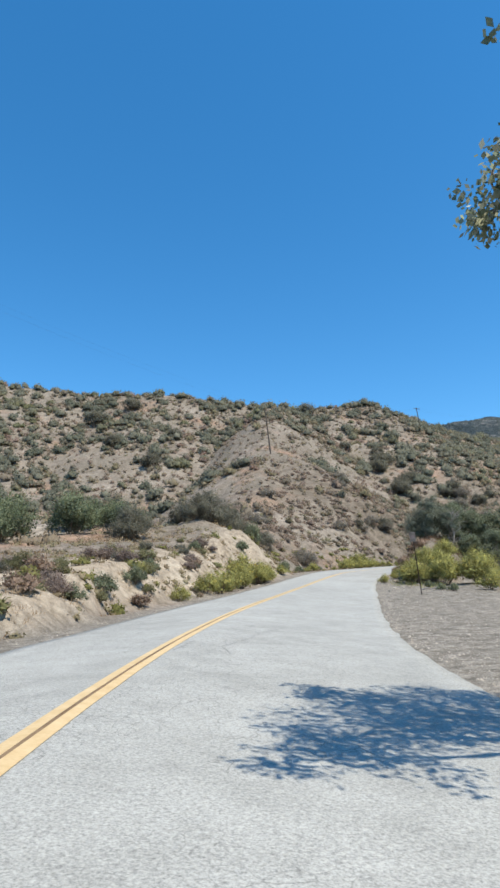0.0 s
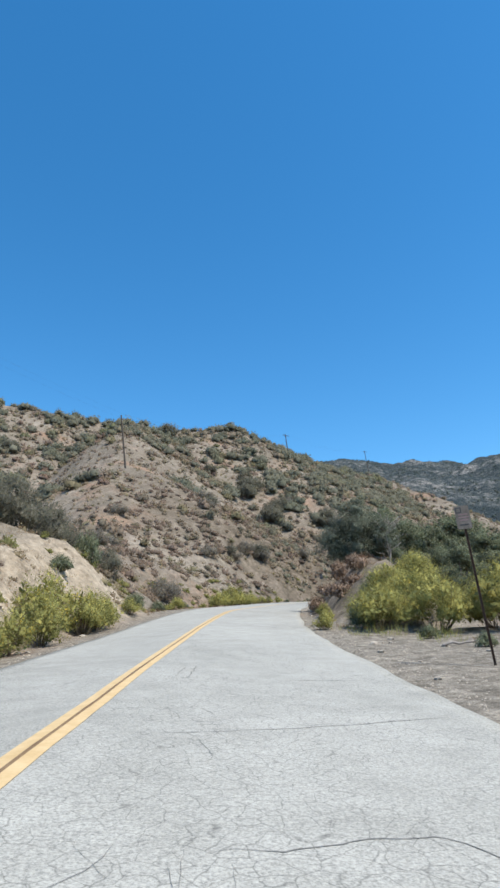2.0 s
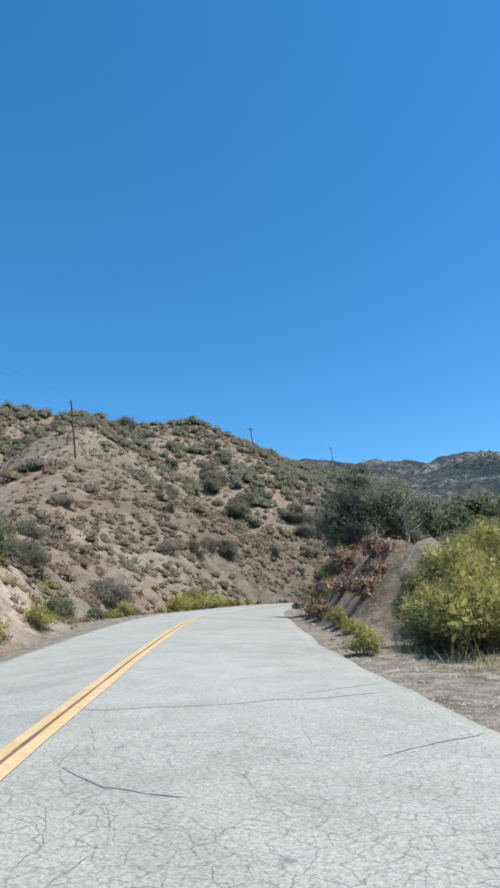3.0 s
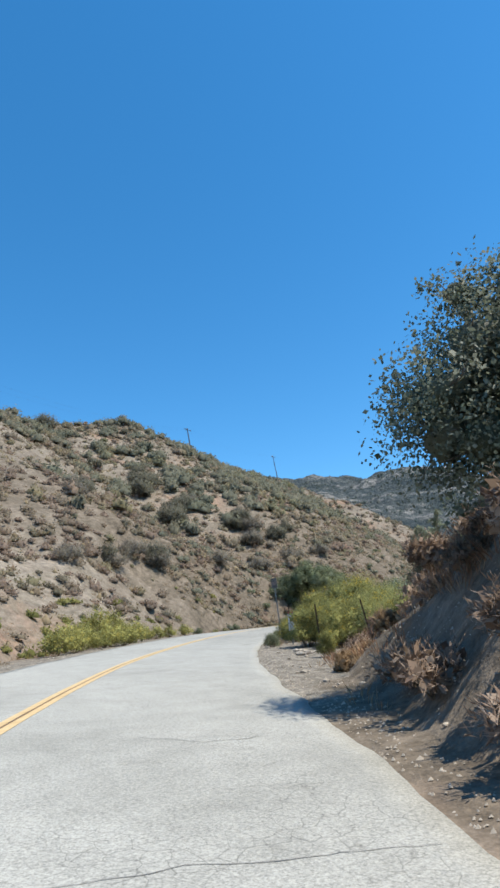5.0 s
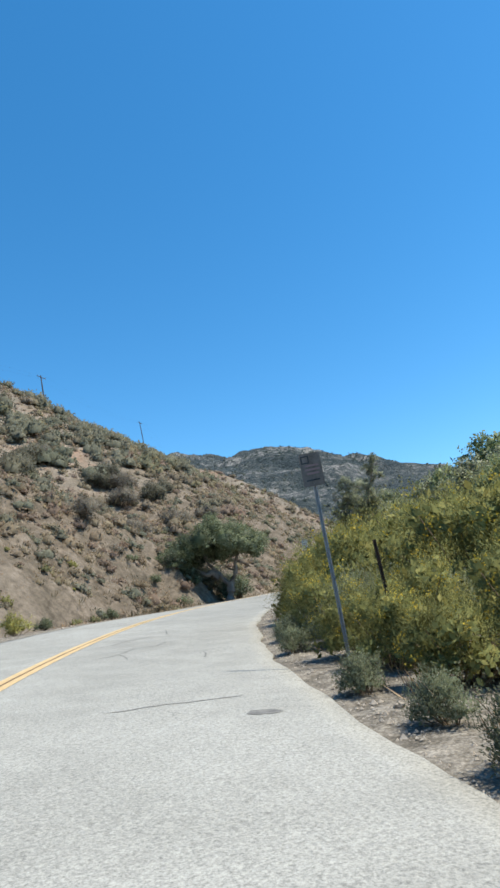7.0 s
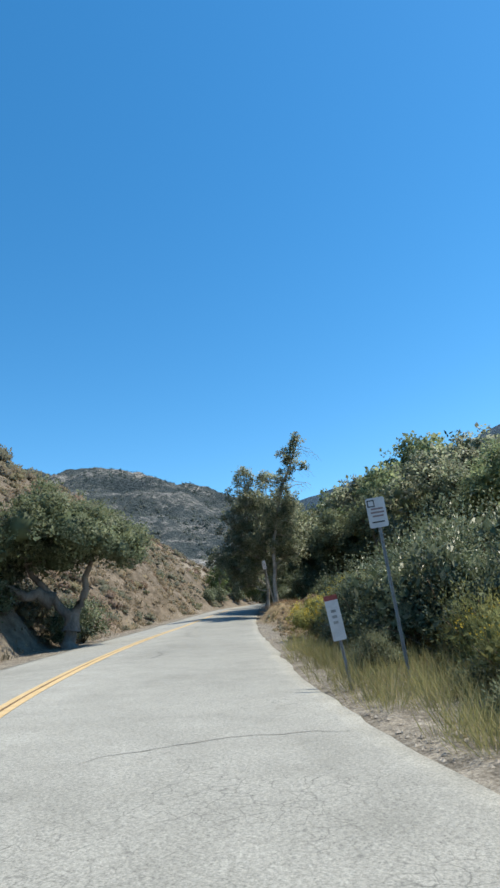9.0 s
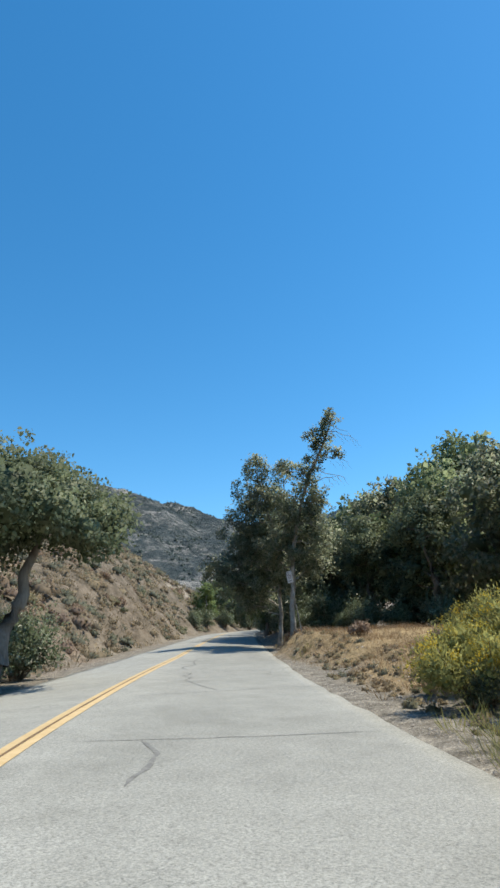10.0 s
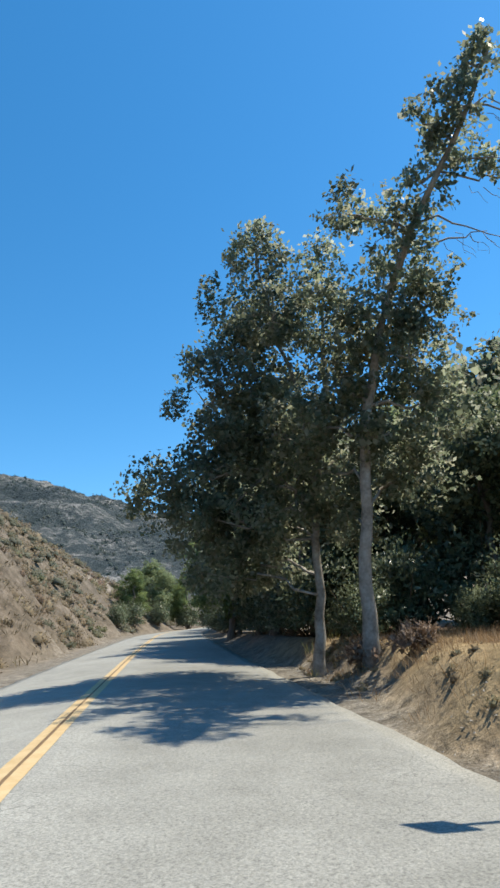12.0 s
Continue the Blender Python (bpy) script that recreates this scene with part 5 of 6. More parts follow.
x, y, r = scatter(2600, (-100, 130, 100, 300), in_drifts, 9)
shrub_cloud("chaparral_thicket", x, y, r.uniform(1.2, 2.8, len(x)), r.uniform(0.8, 1.15, len(x)), 130, 0.4, HILL_GREEN, "thickets of grey-green chaparral in the gullies", r, 5)
x, y, r = scatter(3000, (-100, 185, 40, 330), on_hill, 2)
shrub_cloud("dry_scrub", x, y, r.uniform(0.4, 1.2, len(x)), r.uniform(0.7, 1.1, len(x)), 48, 0.32, HILL_DRY, "grey-brown dry scrub between the chaparral", r, 2)
x, y, r = scatter(13000, (-75, 130, 20, 240), loose, 3)
shrub_cloud("hill_tufts", x, y, r.uniform(0.2, 0.55, len(x)) * r.uniform(0.7, 1.3, len(x)), r.uniform(0.6, 1.0, len(x)), 14, 0.3, HILL_TUFT, "small dry tufts over the bare slopes", r, 1, 2, 4)


def between(x, y, s, off, r):
    u = spread(MIDLINE, s) - spread(LANE, s) - off
    return (u > np.where((s > 60) & (s < 150), 7, 12)) & (thick(x, y) > 0.25 + 0.16 * r.uniform(-1, 1, len(x))) & (y < 245 + np.clip(x - 60, 0, 110) * 0.6)


x, y, r = scatter(9500, (-75, 175, 60, 300), between, 22)
shrub_cloud("low_scrub", x, y, r.uniform(0.35, 0.8, len(x)) * r.uniform(0.7, 1.3, len(x)), r.uniform(0.7, 1.1, len(x)), 26, 0.38, HILL_LOW, "low mauve-brown and grey scrub between the larger shrubs", r, 1, 3, 5, 7.0)


def near_slope(x, y, s, off, r):
    u = spread(MIDLINE, s) - spread(LANE, s) - off
    return (s > 60) & (s < 150) & (u > np.where(s > 112, 2.2, 4.5)) & (u < 30) & (vnoise(x / 5, y / 5, 46) + 0.5 * r.uniform(-1, 1, len(x)) > 0.36)


x, y, r = scatter(6800, (-40, 60, 60, 165), near_slope, 18)
shrub_cloud("slope_scrub", x, y, r.uniform(0.25, 1.0, len(x)) * r.uniform(0.6, 1.25, len(x)), r.uniform(0.6, 0.9, len(x)), 84, 0.22, HILL_LOW, "grey-brown scrub on the slope above the road", r, 2, group=4.0)


def on_range(x, y, s, off, r):
    return (np.hypot(x - 40, y - 120) > 265) & (vnoise(x / 40, y / 40, 34) + 0.3 * r.uniform(-1, 1, len(x)) > 0.45) & (y > x * 0.2)


x, y, r = scatter(10000, (100, 800, 150, 1000), on_range, 4)
shrub_cloud("mountain_scrub", x, y, r.uniform(0.9, 2.4, len(x)), r.uniform(0.8, 1.2, len(x)), 6, 1.1, FAR_SCRUB, "dark scrub covering the far mountain", r, 1, 3, 5, 60.0)


def on_cut(x, y, s, off, r):
    u = spread(MIDLINE, s) - spread(LANE, s) - off
    return (s > 108) & (s < 215) & (u > 1.8) & (u < 22) & (vnoise(x / 4, y / 4, 40) + 0.35 * r.uniform(-1, 1, len(x)) > 0.42)


x, y, r = scatter(9000, (25, 125, 110, 195), on_cut, 14)
shrub_cloud("bank_scrub", x, y, r.uniform(0.2, 0.8, len(x)) * r.uniform(0.5, 1.2, len(x)), r.uniform(0.7, 1.1, len(x)), 30, 0.3, HILL_DRY, "dry brown scrub hanging on the cut bank", r, 1, 3, 5, 4.0)
x, y, r = scatter(3400, (25, 125, 110, 195), on_cut, 15)
shrub_cloud("green_bank_scrub", x, y, r.uniform(0.25, 0.95, len(x)), r.uniform(0.6, 1.0, len(x)), 60, 0.26, HILL_GREEN, "grey-green scrub on the cut bank", r)


def on_toe(x, y, s, off, r):
    u = spread(MIDLINE, s) - spread(LANE, s) - off
    return (s > 14) & (s < 116) & (u > 1.5 + 0.8 * r.uniform(0, 1, len(x))) & (u < 7) & (vnoise(x / 3, y / 3, 41) + 0.3 * r.uniform(-1, 1, len(x)) > 0.5)


def on_near_bank(x, y, s, off, r):
    u = spread(MIDLINE, s) - spread(LANE, s) - off
    return (s > 8) & (s < 70) & (u > 1.4) & (u < 12) & (vnoise(x / 2.5, y / 2.5, 43) + 0.4 * r.uniform(-1, 1, len(x)) > 0.52)


x, y, r = scatter(6000, (-26, 10, 6, 75), on_near_bank, 17)
shrub_cloud("near_bank_scrub", x, y, r.uniform(0.08, 0.4, len(x)), r.uniform(0.5, 0.9, len(x)), 20, 0.26, HILL_TUFT, "small dry scrub clinging to the pale cut bank", r, 1, 3, 5, 3.0)
x, y, r = scatter(2600, (-16, 45, 10, 125), on_toe, 16)
shrub_cloud("verge_brush", x, y, r.uniform(0.15, 0.55, len(x)), r.uniform(0.7, 1.1, len(x)), 70, 0.26, VERGE_GREEN, "low yellow-green brush at the foot of the slope", r)


def on_lip(x, y, s, off, r):
    v = off - spread(RIGHT, s)
    return (s > 119) & (s < 152) & (v > 0.5 + 0.5 * r.uniform(0, 1, len(x))) & (v < np.where(s > 136, 2.2, 3.2)) & (vnoise(x / 1.6, y / 1.6, 63) + 0.3 * r.uniform(-1, 1, len(x)) > 0.42)


x, y, r = scatter(7500, (36, 70, 95, 128), on_lip, 41)
shrub_cloud("lip_weeds", x, y, r.uniform(0.05, 0.17, len(x)), r.uniform(0.6, 1.1, len(x)), 30, 0.2, HILL_TUFT, "low mauve-brown and grey-green weeds on the edge of the grass terrace", r, 1, 3, 5, 1.6)
x, y, r = scatter(1500, (36, 70, 95, 128), on_lip, 42)
shrub_cloud("green_lip_weeds", x, y, r.uniform(0.05, 0.18, len(x)), r.uniform(0.6, 1.1, len(x)), 36, 0.2, HILL_GREEN, "low grey-green weeds on the edge of the grass terrace", r, 1, 3, 5, 1.6)

# ---- grasses ----
def grass(name, x, y, height, blades, spread_r, mat, label, r, blade=0.016):
    n = len(x)
    z = sheet_z(x, y)
    a, q = r.uniform(0, 6.283, (n, blades)), r.uniform(0, 1, (n, blades)) ** 0.5
    pos = np.stack([x[:, None] + np.cos(a) * q * spread_r, y[:, None] + np.sin(a) * q * spread_r, np.repeat(z[:, None], blades, 1) - 0.01], -1)
    way = np.stack([np.cos(a) * 0.45, np.sin(a) * 0.45, np.ones_like(a)], -1) + r.normal(size=(n, blades, 3)) * 0.25
    ln = np.broadcast_to(np.asarray(height)[:, None], (n, blades)) * r.uniform(0.5, 1.15, (n, blades))
    me = leaf_mesh(name, pos.reshape(-1, 3), way.reshape(-1, 3), ln.ravel(), np.full(n * blades, blade), mat)
    return tagged(new(name, me), label, "grass", kind="stuff")


def terrace_grass(x, y, s, off, r):
    v = off - spread(RIGHT, s)
    return (s > 117) & (s < 152) & (v > np.where(s > 132, 0.4, np.where(s > 124, 0.8, 1.4)) + r.uniform(0, 1.0, len(x))) & (v < 12)


x, y, r = scatter(19000, (36, 80, 92, 132), terrace_grass, 5)
grass("dry_grass", x, y, r.uniform(0.08, 0.34, len(x)) * r.uniform(0.7, 1.2, len(x)), 20, 0.26, STRAW, "golden dry grass on the low terrace", r, 0.008)


def verge_grass(x, y, s, off, r):
    v, u = off - spread(RIGHT, s), spread(MIDLINE, s) - spread(LANE, s) - off
    right = (v > 0.7) & (v < 7) & (s > 40) & (s < 125) & (vnoise(x / 2.2, y / 2.2, 36) > 0.62)
    left = (u > 1.6) & (u < np.where(s < 50, 14, 8)) & (s > 8) & (s < 125) & (vnoise(x / 2.2, y / 2.2, 37) > np.where(s < 50, 0.4, 0.55))
    return right | left


x, y, r = scatter(22000, (-24, 60, 5, 125), verge_grass, 6)
grass("verge_grass", x, y, r.uniform(0.1, 0.38, len(x)), 14, 0.2, STRAW, "tufts of straw-coloured grass on the verges", r)


def berm_grass(x, y, s, off, r):
    v = off - spread(RIGHT, s)
    return (s > 54) & (s < 74) & (v > 1.8) & (v < 7) & (vnoise(x / 1.8, y / 1.8, 38) > 0.42)


x, y, r = scatter(3000, (8, 27, 40, 78), berm_grass, 8)
grass("russet_grass", x, y, r.uniform(0.2, 0.55, len(x)), 20, 0.2, RUSSET, "russet dry grass along the top of the bank", r)


def bank_straw(x, y, s, off, r):
    u = spread(MIDLINE, s) - spread(LANE, s) - off
    return (s > 106) & (s < 190) & (u > 1.5) & (u < 16) & (vnoise(x / 3, y / 3, 45) + 0.3 * r.uniform(-1, 1, len(x)) > 0.4)


x, y, r = scatter(15000, (25, 110, 108, 185), bank_straw, 25)
grass("bank_grass", x, y, r.uniform(0.15, 0.5, len(x)), 9, 0.3, DULL_STRAW, "dull dry grass on the cut slope", r, 0.04)


def edge_green(x, y, s, off, r):
    v = off - spread(RIGHT, s)
    return ((s > 104) & (s < 122) & (v > 0.5) & (v < 2.6) & (vnoise(x / 1.5, y / 1.5, 48) > 0.35)) | ((s > 134) & (s < 153) & (v > 0.6) & (v < 2.0) & (vnoise(x / 1.2, y / 1.2, 49) > 0.62)) | ((s > 39) & (s < 52) & (v > 1.0) & (v < 4.2) & (vnoise(x / 1.4, y / 1.4, 50) > 0.5))


x, y, r = scatter(12000, (5, 72, 36, 130), edge_green, 26)
grass("edge_grass", x, y, r.uniform(0.2, 0.55, len(x)), 14, 0.16, LEAF_YELLOW, "yellow-green grass and weeds at the asphalt edge", r, 0.012)


def bend_grass(x, y, s, off, r):
    v = off - spread(RIGHT, s)
    return (s > 106) & (s < 119) & (v > 0.1 + 0.5 * r.uniform(0, 1, len(x))) & (v < 3.2) & (vnoise(x / 1.1, y / 1.1, 58) > 0.3)


x, y, r = scatter(8000, (30, 48, 94, 110), bend_grass, 36)
grass("tall_grass", x, y, r.uniform(0.2, 0.6, len(x)) * r.uniform(0.7, 1.15, len(x)), 22, 0.17, TALL_GRASS, "tall yellow-green grass and weeds by the asphalt", r, 0.008)
# ---- poles and wires ----
def box_bm(sx, sy, sz, bevel=0.0, at=(0, 0, 0)):
    bm = bmesh.new()
    bmesh.ops.create_cube(bm, size=1, matrix=Matrix.Translation(at) @ Matrix.Diagonal((sx, sy, sz, 1)))
    if bevel:
        bmesh.ops.bevel(bm, geom=bm.edges[:], offset=bevel, segments=2, affect="EDGES")
    return bm


def utility_pole(x, y, height, arm, lean=5.5):
    ob = new("utility_pole")
    ob.matrix_basis = Matrix.Translation((x, y, ground_point(x, y) - 0.3)) @ Matrix.Rotation(radians(-lean), 4, Vector((0.35, 0.94, 0))) @ Matrix.Rotation(radians(-55), 4, "Z")
    part("shaft", tubes_mesh("shaft", [([(0, 0, 0), (0, 0, height * 0.5), (0, 0, height + 0.3)], (0.19, 0.165, 0.13))], POLEWOOD, 10), None, ob)
    if arm:
        part("crossarm", box_bm(0.12, 3.2, 0.14, 0.015, (0.17, 0, height - 0.25)), POLEWOOD, ob)
        for dy in (-1.45, -0.7, 0.7, 1.45):
            part("insulator", tubes_mesh("insulator", [([(0.17, dy, height - 0.18), (0.17, dy, height - 0.08), (0.17, dy, height + 0.02)], (0.03, 0.055, 0.03))], STEEL, 8), None, ob)
    return tagged(ob, "weathered wooden utility pole with a crossarm on the hillside" if arm else "tall weathered wooden utility pole on the hillside", "utility pole", "utility poles")


POLES = [(4.8, 142.0, 11.6, False), (61.3, 217.8, 8.6, True), (126.5, 299.0, 12.6, True)]
for p in POLES:
    utility_pole(*p)
wires = new("power_line")
ends = [(-75.0, 60.0, 58.0)] + [(p[0] - 0.9, p[1] + 0.33, ground_point(p[0], p[1]) + p[2] - 0.25) for p in POLES] + [(200, 390, 100)]
for a, b in zip(ends[:-1], ends[1:]):
    for side in (-1.0, 1.0):
        t = np.linspace(0, 1, 20)
        pts = np.array(a) + (np.array(b) - np.array(a)) * t[:, None] + np.array([side * 0.8, -side * 0.6, 0])
        pts[:, 2] -= 0.02 * np.linalg.norm(np.subtract(b, a)) * 4 * t * (1 - t)
        part("wire", tubes_mesh("wire", [(pts, np.full(20, 0.005))], INK, 4), None, wires)
tagged(wires, "thin sagging power wires between the poles", "power line")


# ---- signs, markers and fence posts ----
def upright(x, y, turn, lean_left=0.0, lean_back=0.0, sink=0.3):
    """A pose on the ground at x, y: the local -y side faces the driver, who looks along turn degrees (clockwise from +y)."""
    return Matrix.Translation((x, y, ground_point(x, y) - sink)) @ Matrix.Rotation(radians(-turn), 4, "Z") @ Matrix.Rotation(radians(-lean_left), 4, "Y") @ Matrix.Rotation(radians(lean_back), 4, "X")


def channel_bm(height, w=0.04, d=0.025, t=0.005):
    """A U-shaped steel sign post."""
    bm = bmesh.new()
    prof = [(-w / 2 - 0.007, 0), (-w / 2, 0), (-w / 2 + t, d), (w / 2 - t, d), (w / 2, 0), (w / 2 + 0.007, 0), (w / 2 + 0.007, -t), (w / 2 - t, -t), (w / 2 - 2 * t, d - t), (-w / 2 + 2 * t, d - t), (-w / 2 + t, -t), (-w / 2 - 0.007, -t)]
    f = bm.faces.new([bm.verts.new((x, y, 0)) for x, y in prof])
    up = bmesh.ops.extrude_face_region(bm, geom=[f])
    bmesh.ops.translate(bm, vec=(0, 0, height), verts=[v for v in up["geom"] if isinstance(v, bmesh.types.BMVert)])
    bmesh.ops.recalc_face_normals(bm, faces=bm.faces[:])
    return bm


def plate_bm(w, h, z, y=-0.012, corner=0.03):
    """A thin sign plate with rounded corners, upright, its middle at height z."""
    bm = bmesh.new()
    pts = []
    for cx, cz, a0 in ((w / 2 - corner, h / 2 - corner, 0), (-w / 2 + corner, h / 2 - corner, 90), (-w / 2 + corner, -h / 2 + corner, 180), (w / 2 - corner, -h / 2 + corner, 270)):
        for k in range(4):
            a = radians(a0 + 30 * k)
            pts.append((cx + corner * math.cos(a), y, z + cz + corner * math.sin(a)))
    f = bm.faces.new([bm.verts.new(p) for p in pts])
    up = bmesh.ops.extrude_face_region(bm, geom=[f])
    bmesh.ops.translate(bm, vec=(0, -0.004, 0), verts=[v for v in up["geom"] if isinstance(v, bmesh.types.BMVert)])
    bmesh.ops.recalc_face_normals(bm, faces=bm.faces[:])
    return bm


def regulation_sign(m, height, label, paint=GREYPAINT, post=STEEL):
    """A narrow weathered sign with a square symbol, faded bars of lettering and an arrow bar, on a steel post."""
    ob = new("road_sign")
    ob.matrix_basis = m
    part("post", channel_bm(height), post, ob)
    z = height - 0.24
    plate = part("plate", plate_bm(0.31, 0.5, z), paint, ob, "weathered sign plate")
    for bx, bz, bw, bh in ((-0.075, 0.205, 0.12, 0.018), (-0.075, 0.105, 0.12, 0.018), (-0.126, 0.155, 0.018, 0.082), (-0.024, 0.155, 0.018, 0.082)):
        part("symbol", box_bm(bw, 0.002, bh, 0, (bx, -0.0185, z + bz)), INK, plate, "black bar of a square symbol")
    for dz, w in ((0.06, 0.2), (0.0, 0.22), (-0.06, 0.18)):
        part("lettering", box_bm(w, 0.002, 0.028, 0, (0.01, -0.0185, z + dz)), FADEDRED, plate, "faded illegible red lettering bar")
    part("arrow", box_bm(0.2, 0.002, 0.022, 0, (0.0, -0.0185, z - 0.16)), INK, plate, "black arrow bar")
    for dz in (0.2, -0.2):
        part("bolt", tubes_mesh("bolt", [([(0, -0.014, z + dz), (0, -0.024, z + dz)], (0.009, 0.009))], STEEL, 6), None, ob)
    return tagged(ob, label, "road sign", "narrow road signs")


regulation_sign(upright(8.7, 33.6, 15, 4), 3.55, "narrow dull brown road sign leaning on a rusty post by gravel", DULLPAINT, RUST)
regulation_sign(upright(22.3, 82.42, 44, 2), 3.3, "narrow weathered dull brown road sign on a post amid yellow brush", DULLPAINT)
regulation_sign(upright(36.9, 100.4, 60, 2), 3.2, "narrow pale road sign with faded lettering above dark leafy bushes", WHITEPAINT)
back = regulation_sign(upright(58.06, 118.86, 57, 8) @ Matrix.Rotation(radians(-42), 4, "Z"), 2.95, "narrow pale road sign on a strongly leaning post in dry grass", WHITEPAINT)


def mile_marker(m, label, text):
    ob = new("mile_marker")
    ob.matrix_basis = m
    part("post", channel_bm(1.5), STEEL, ob)
    plate = part("paddle", plate_bm(0.24, 0.78, 1.36, corner=0.01), WHITEPAINT, ob, "white paddle plate")
    part("cap", box_bm(0.245, 0.008, 0.09, 0.002, (0, -0.015, 1.715)), REDPAINT, plate, "dark red band at the top")
    if text:
        for i, ch in enumerate(text):
            cu = bpy.data.curves.new("digit", "FONT")
            cu.body, cu.size, cu.extrude, cu.align_x, cu.align_y = ch, 0.15, 0.001, "CENTER", "CENTER"
            d = new("digit", cu)
            d.parent = plate
            d.matrix_basis = Matrix.Translation((0, -0.0195, 1.48 - 0.115 * i)) @ Matrix.Rotation(radians(90), 4, "X") @ Matrix.Rotation(radians(-90), 4, "Z")
            cu.materials.append(INK)
            tagged(d, "black digit")
    else:
        for dz in (0.12, 0.02, -0.08):
            part("lettering", box_bm(0.09, 0.002, 0.05, 0, (0, -0.0175, 1.36 + dz)), STEEL, plate, "faded illegible lettering")
    return tagged(ob, label, "mile marker", "mile markers")


mile_marker(upright(21.0, 78.47, 40, -1, sink=0.4), "white mile marker paddle with a red top among yellow brush", "1172")
mile_marker(upright(36.0, 100.9, 62, 6, sink=0.1) @ Matrix.Scale(0.85, 4), "white mile marker paddle with a red top before dark bushes", "")


def fence_post(x, y, lean, back_=0):
    ob = new("fence_post")
    ob.matrix_basis = upright(x, y, 45, lean, back_)
    part("stake", channel_bm(1.95, 0.035, 0.03, 0.006), RUST, ob)
    for k in range(4):
        part("stud", box_bm(0.05, 0.012, 0.015, 0, (0, -0.01, 0.7 + 0.3 * k)), RUST, ob)
    return tagged(ob, "thin rusty steel fence post leaning in the brush", "fence post", "fence posts")


for x, y, lean in ((19.27, 72.58, 2), (19.4, 69.4, 9), (22.6, 81.74, 3)):
    fence_post(x, y, lean)

# ---- stones and litter on the shoulders ----
def stone_mesh(seed):
    r = np.random.default_rng(seed)
    bm = bmesh.new()
    bmesh.ops.create_icosphere(bm, subdivisions=1, radius=1)
    for vtx in bm.verts:
        vtx.co *= r.uniform(0.65, 1.15)
        vtx.co.z *= 0.6
    me = bpy.data.meshes.new("stone")
    bm.to_mesh(me)
    bm.free()
    me.materials.append(STONE)
    return me


STONES = [stone_mesh(i) for i in range(5)]
r = np.random.default_rng(12)
for i in range(150):
    s, side = r.uniform(28, 142), r.uniform(0, 1) < 0.8
    off = float(spread(RIGHT, s)) + 0.4 + r.uniform(0, 1) ** 1.5 * 3.6 if side else float(spread(MIDLINE, s) - spread(LANE, s)) - 0.5 - r.uniform(0, 2)
    (x,), (y,) = place(np.array([s]), off)
    k = r.uniform(0.03, 0.10) * (1.6 if r.uniform() < 0.08 else 1)
    ob = new("stone", STONES[i % 5])
    ob.matrix_basis = Matrix.Translation((x, y, ground_point(x, y) + 0.15 * k)) @ Matrix.Rotation(r.uniform(0, 6.28), 4, "Z") @ Matrix.Diagonal((k * r.uniform(0.8, 1.6), k, k, 1))
    tagged(ob, "pale angular stone lying on the gravel shoulder", "stone", "stones on the shoulders")
# finer gravel: one mesh
n = 24000
s, w = r.uniform(8, 142, n), r.uniform(0, 1, n)
off = np.where(r.uniform(0, 1, n) < 0.78, spread(RIGHT, s) + 0.1 + 4.5 * w**1.6, spread(MIDLINE, s) - spread(LANE, s) - 0.1 - 2.0 * w)
x, y = place(s, off)
c = np.stack([x, y, ground_z(x, y)], -1)
k = (r.uniform(0.008, 0.026, n) * r.uniform(0.6, 1.3, n) * np.where(r.uniform(0, 1, n) < 0.06, 1.9, 1))[:, None]
chip_v = np.array([(1, 0, -0.2), (0, 1, -0.2), (-1, 0, -0.2), (0, -1, -0.2), (0.1, 0, 0.7)])
chip_f = np.array([(0, 1, 4), (1, 2, 4), (2, 3, 4), (3, 0, 4)])
v = c[:, None] + chip_v[None] * (k * r.uniform(0.6, 1.4, (n, 5)))[..., None]
tagged(new("gravel", mesh_of("gravel", v.reshape(-1, 3), (np.arange(n)[:, None, None] * 5 + chip_f).reshape(-1, 3), STONE, False)), "loose pale gravel scattered along the road shoulders", "gravel", kind="stuff")

# ---- cracks in the road ----
def crack(points, width, r, wander=0.5):
    """A wandering crack between places in the plan, as a thin dark strip on the road."""
    p = np.array(points, float)
    t = np.linspace(0, 1, len(p))
    m = int(np.linalg.norm(np.diff(p, axis=0), axis=1).sum() / 0.12) + 3
    tt_ = np.linspace(0, 1, m)
    s, off = np.interp(tt_, t, p[:, 0]), np.interp(tt_, t, p[:, 1])
    amp = wander * min(1.0, np.linalg.norm(p[-1] - p[0]) / 5)
    s, off = s + amp * fbm(tt_ * 9, tt_ * 0 + p[0, 0], 3, 4), off + amp * fbm(tt_ * 9, tt_ * 0 + p[0, 1] * 7, 4, 4)
    ds, do = np.gradient(s), np.gradient(off)
    ln = np.hypot(ds, do) + 1e-9
    wd = width * (0.45 + r.uniform(0.2, 0.8, m) + 0.5 * fbm(tt_ * m * 0.16, tt_ * 0 + p[0, 0], 3, 9)) * np.minimum(1, 8 * np.minimum(tt_, 1 - tt_) + 0.15)
    ss = np.stack([s - do / ln * wd / 2, s + do / ln * wd / 2], 1)
    oo = np.stack([off + ds / ln * wd / 2, off - ds / ln * wd / 2], 1)
    x, y = place(ss, oo)
    me = mesh_of("crack", np.stack([x, y, road_z(ss, oo) + 0.004], -1).reshape(-1, 3), grid_faces(m, 2), SEALED)
    ob = new("crack", me)
    ob.parent = road
    return ob


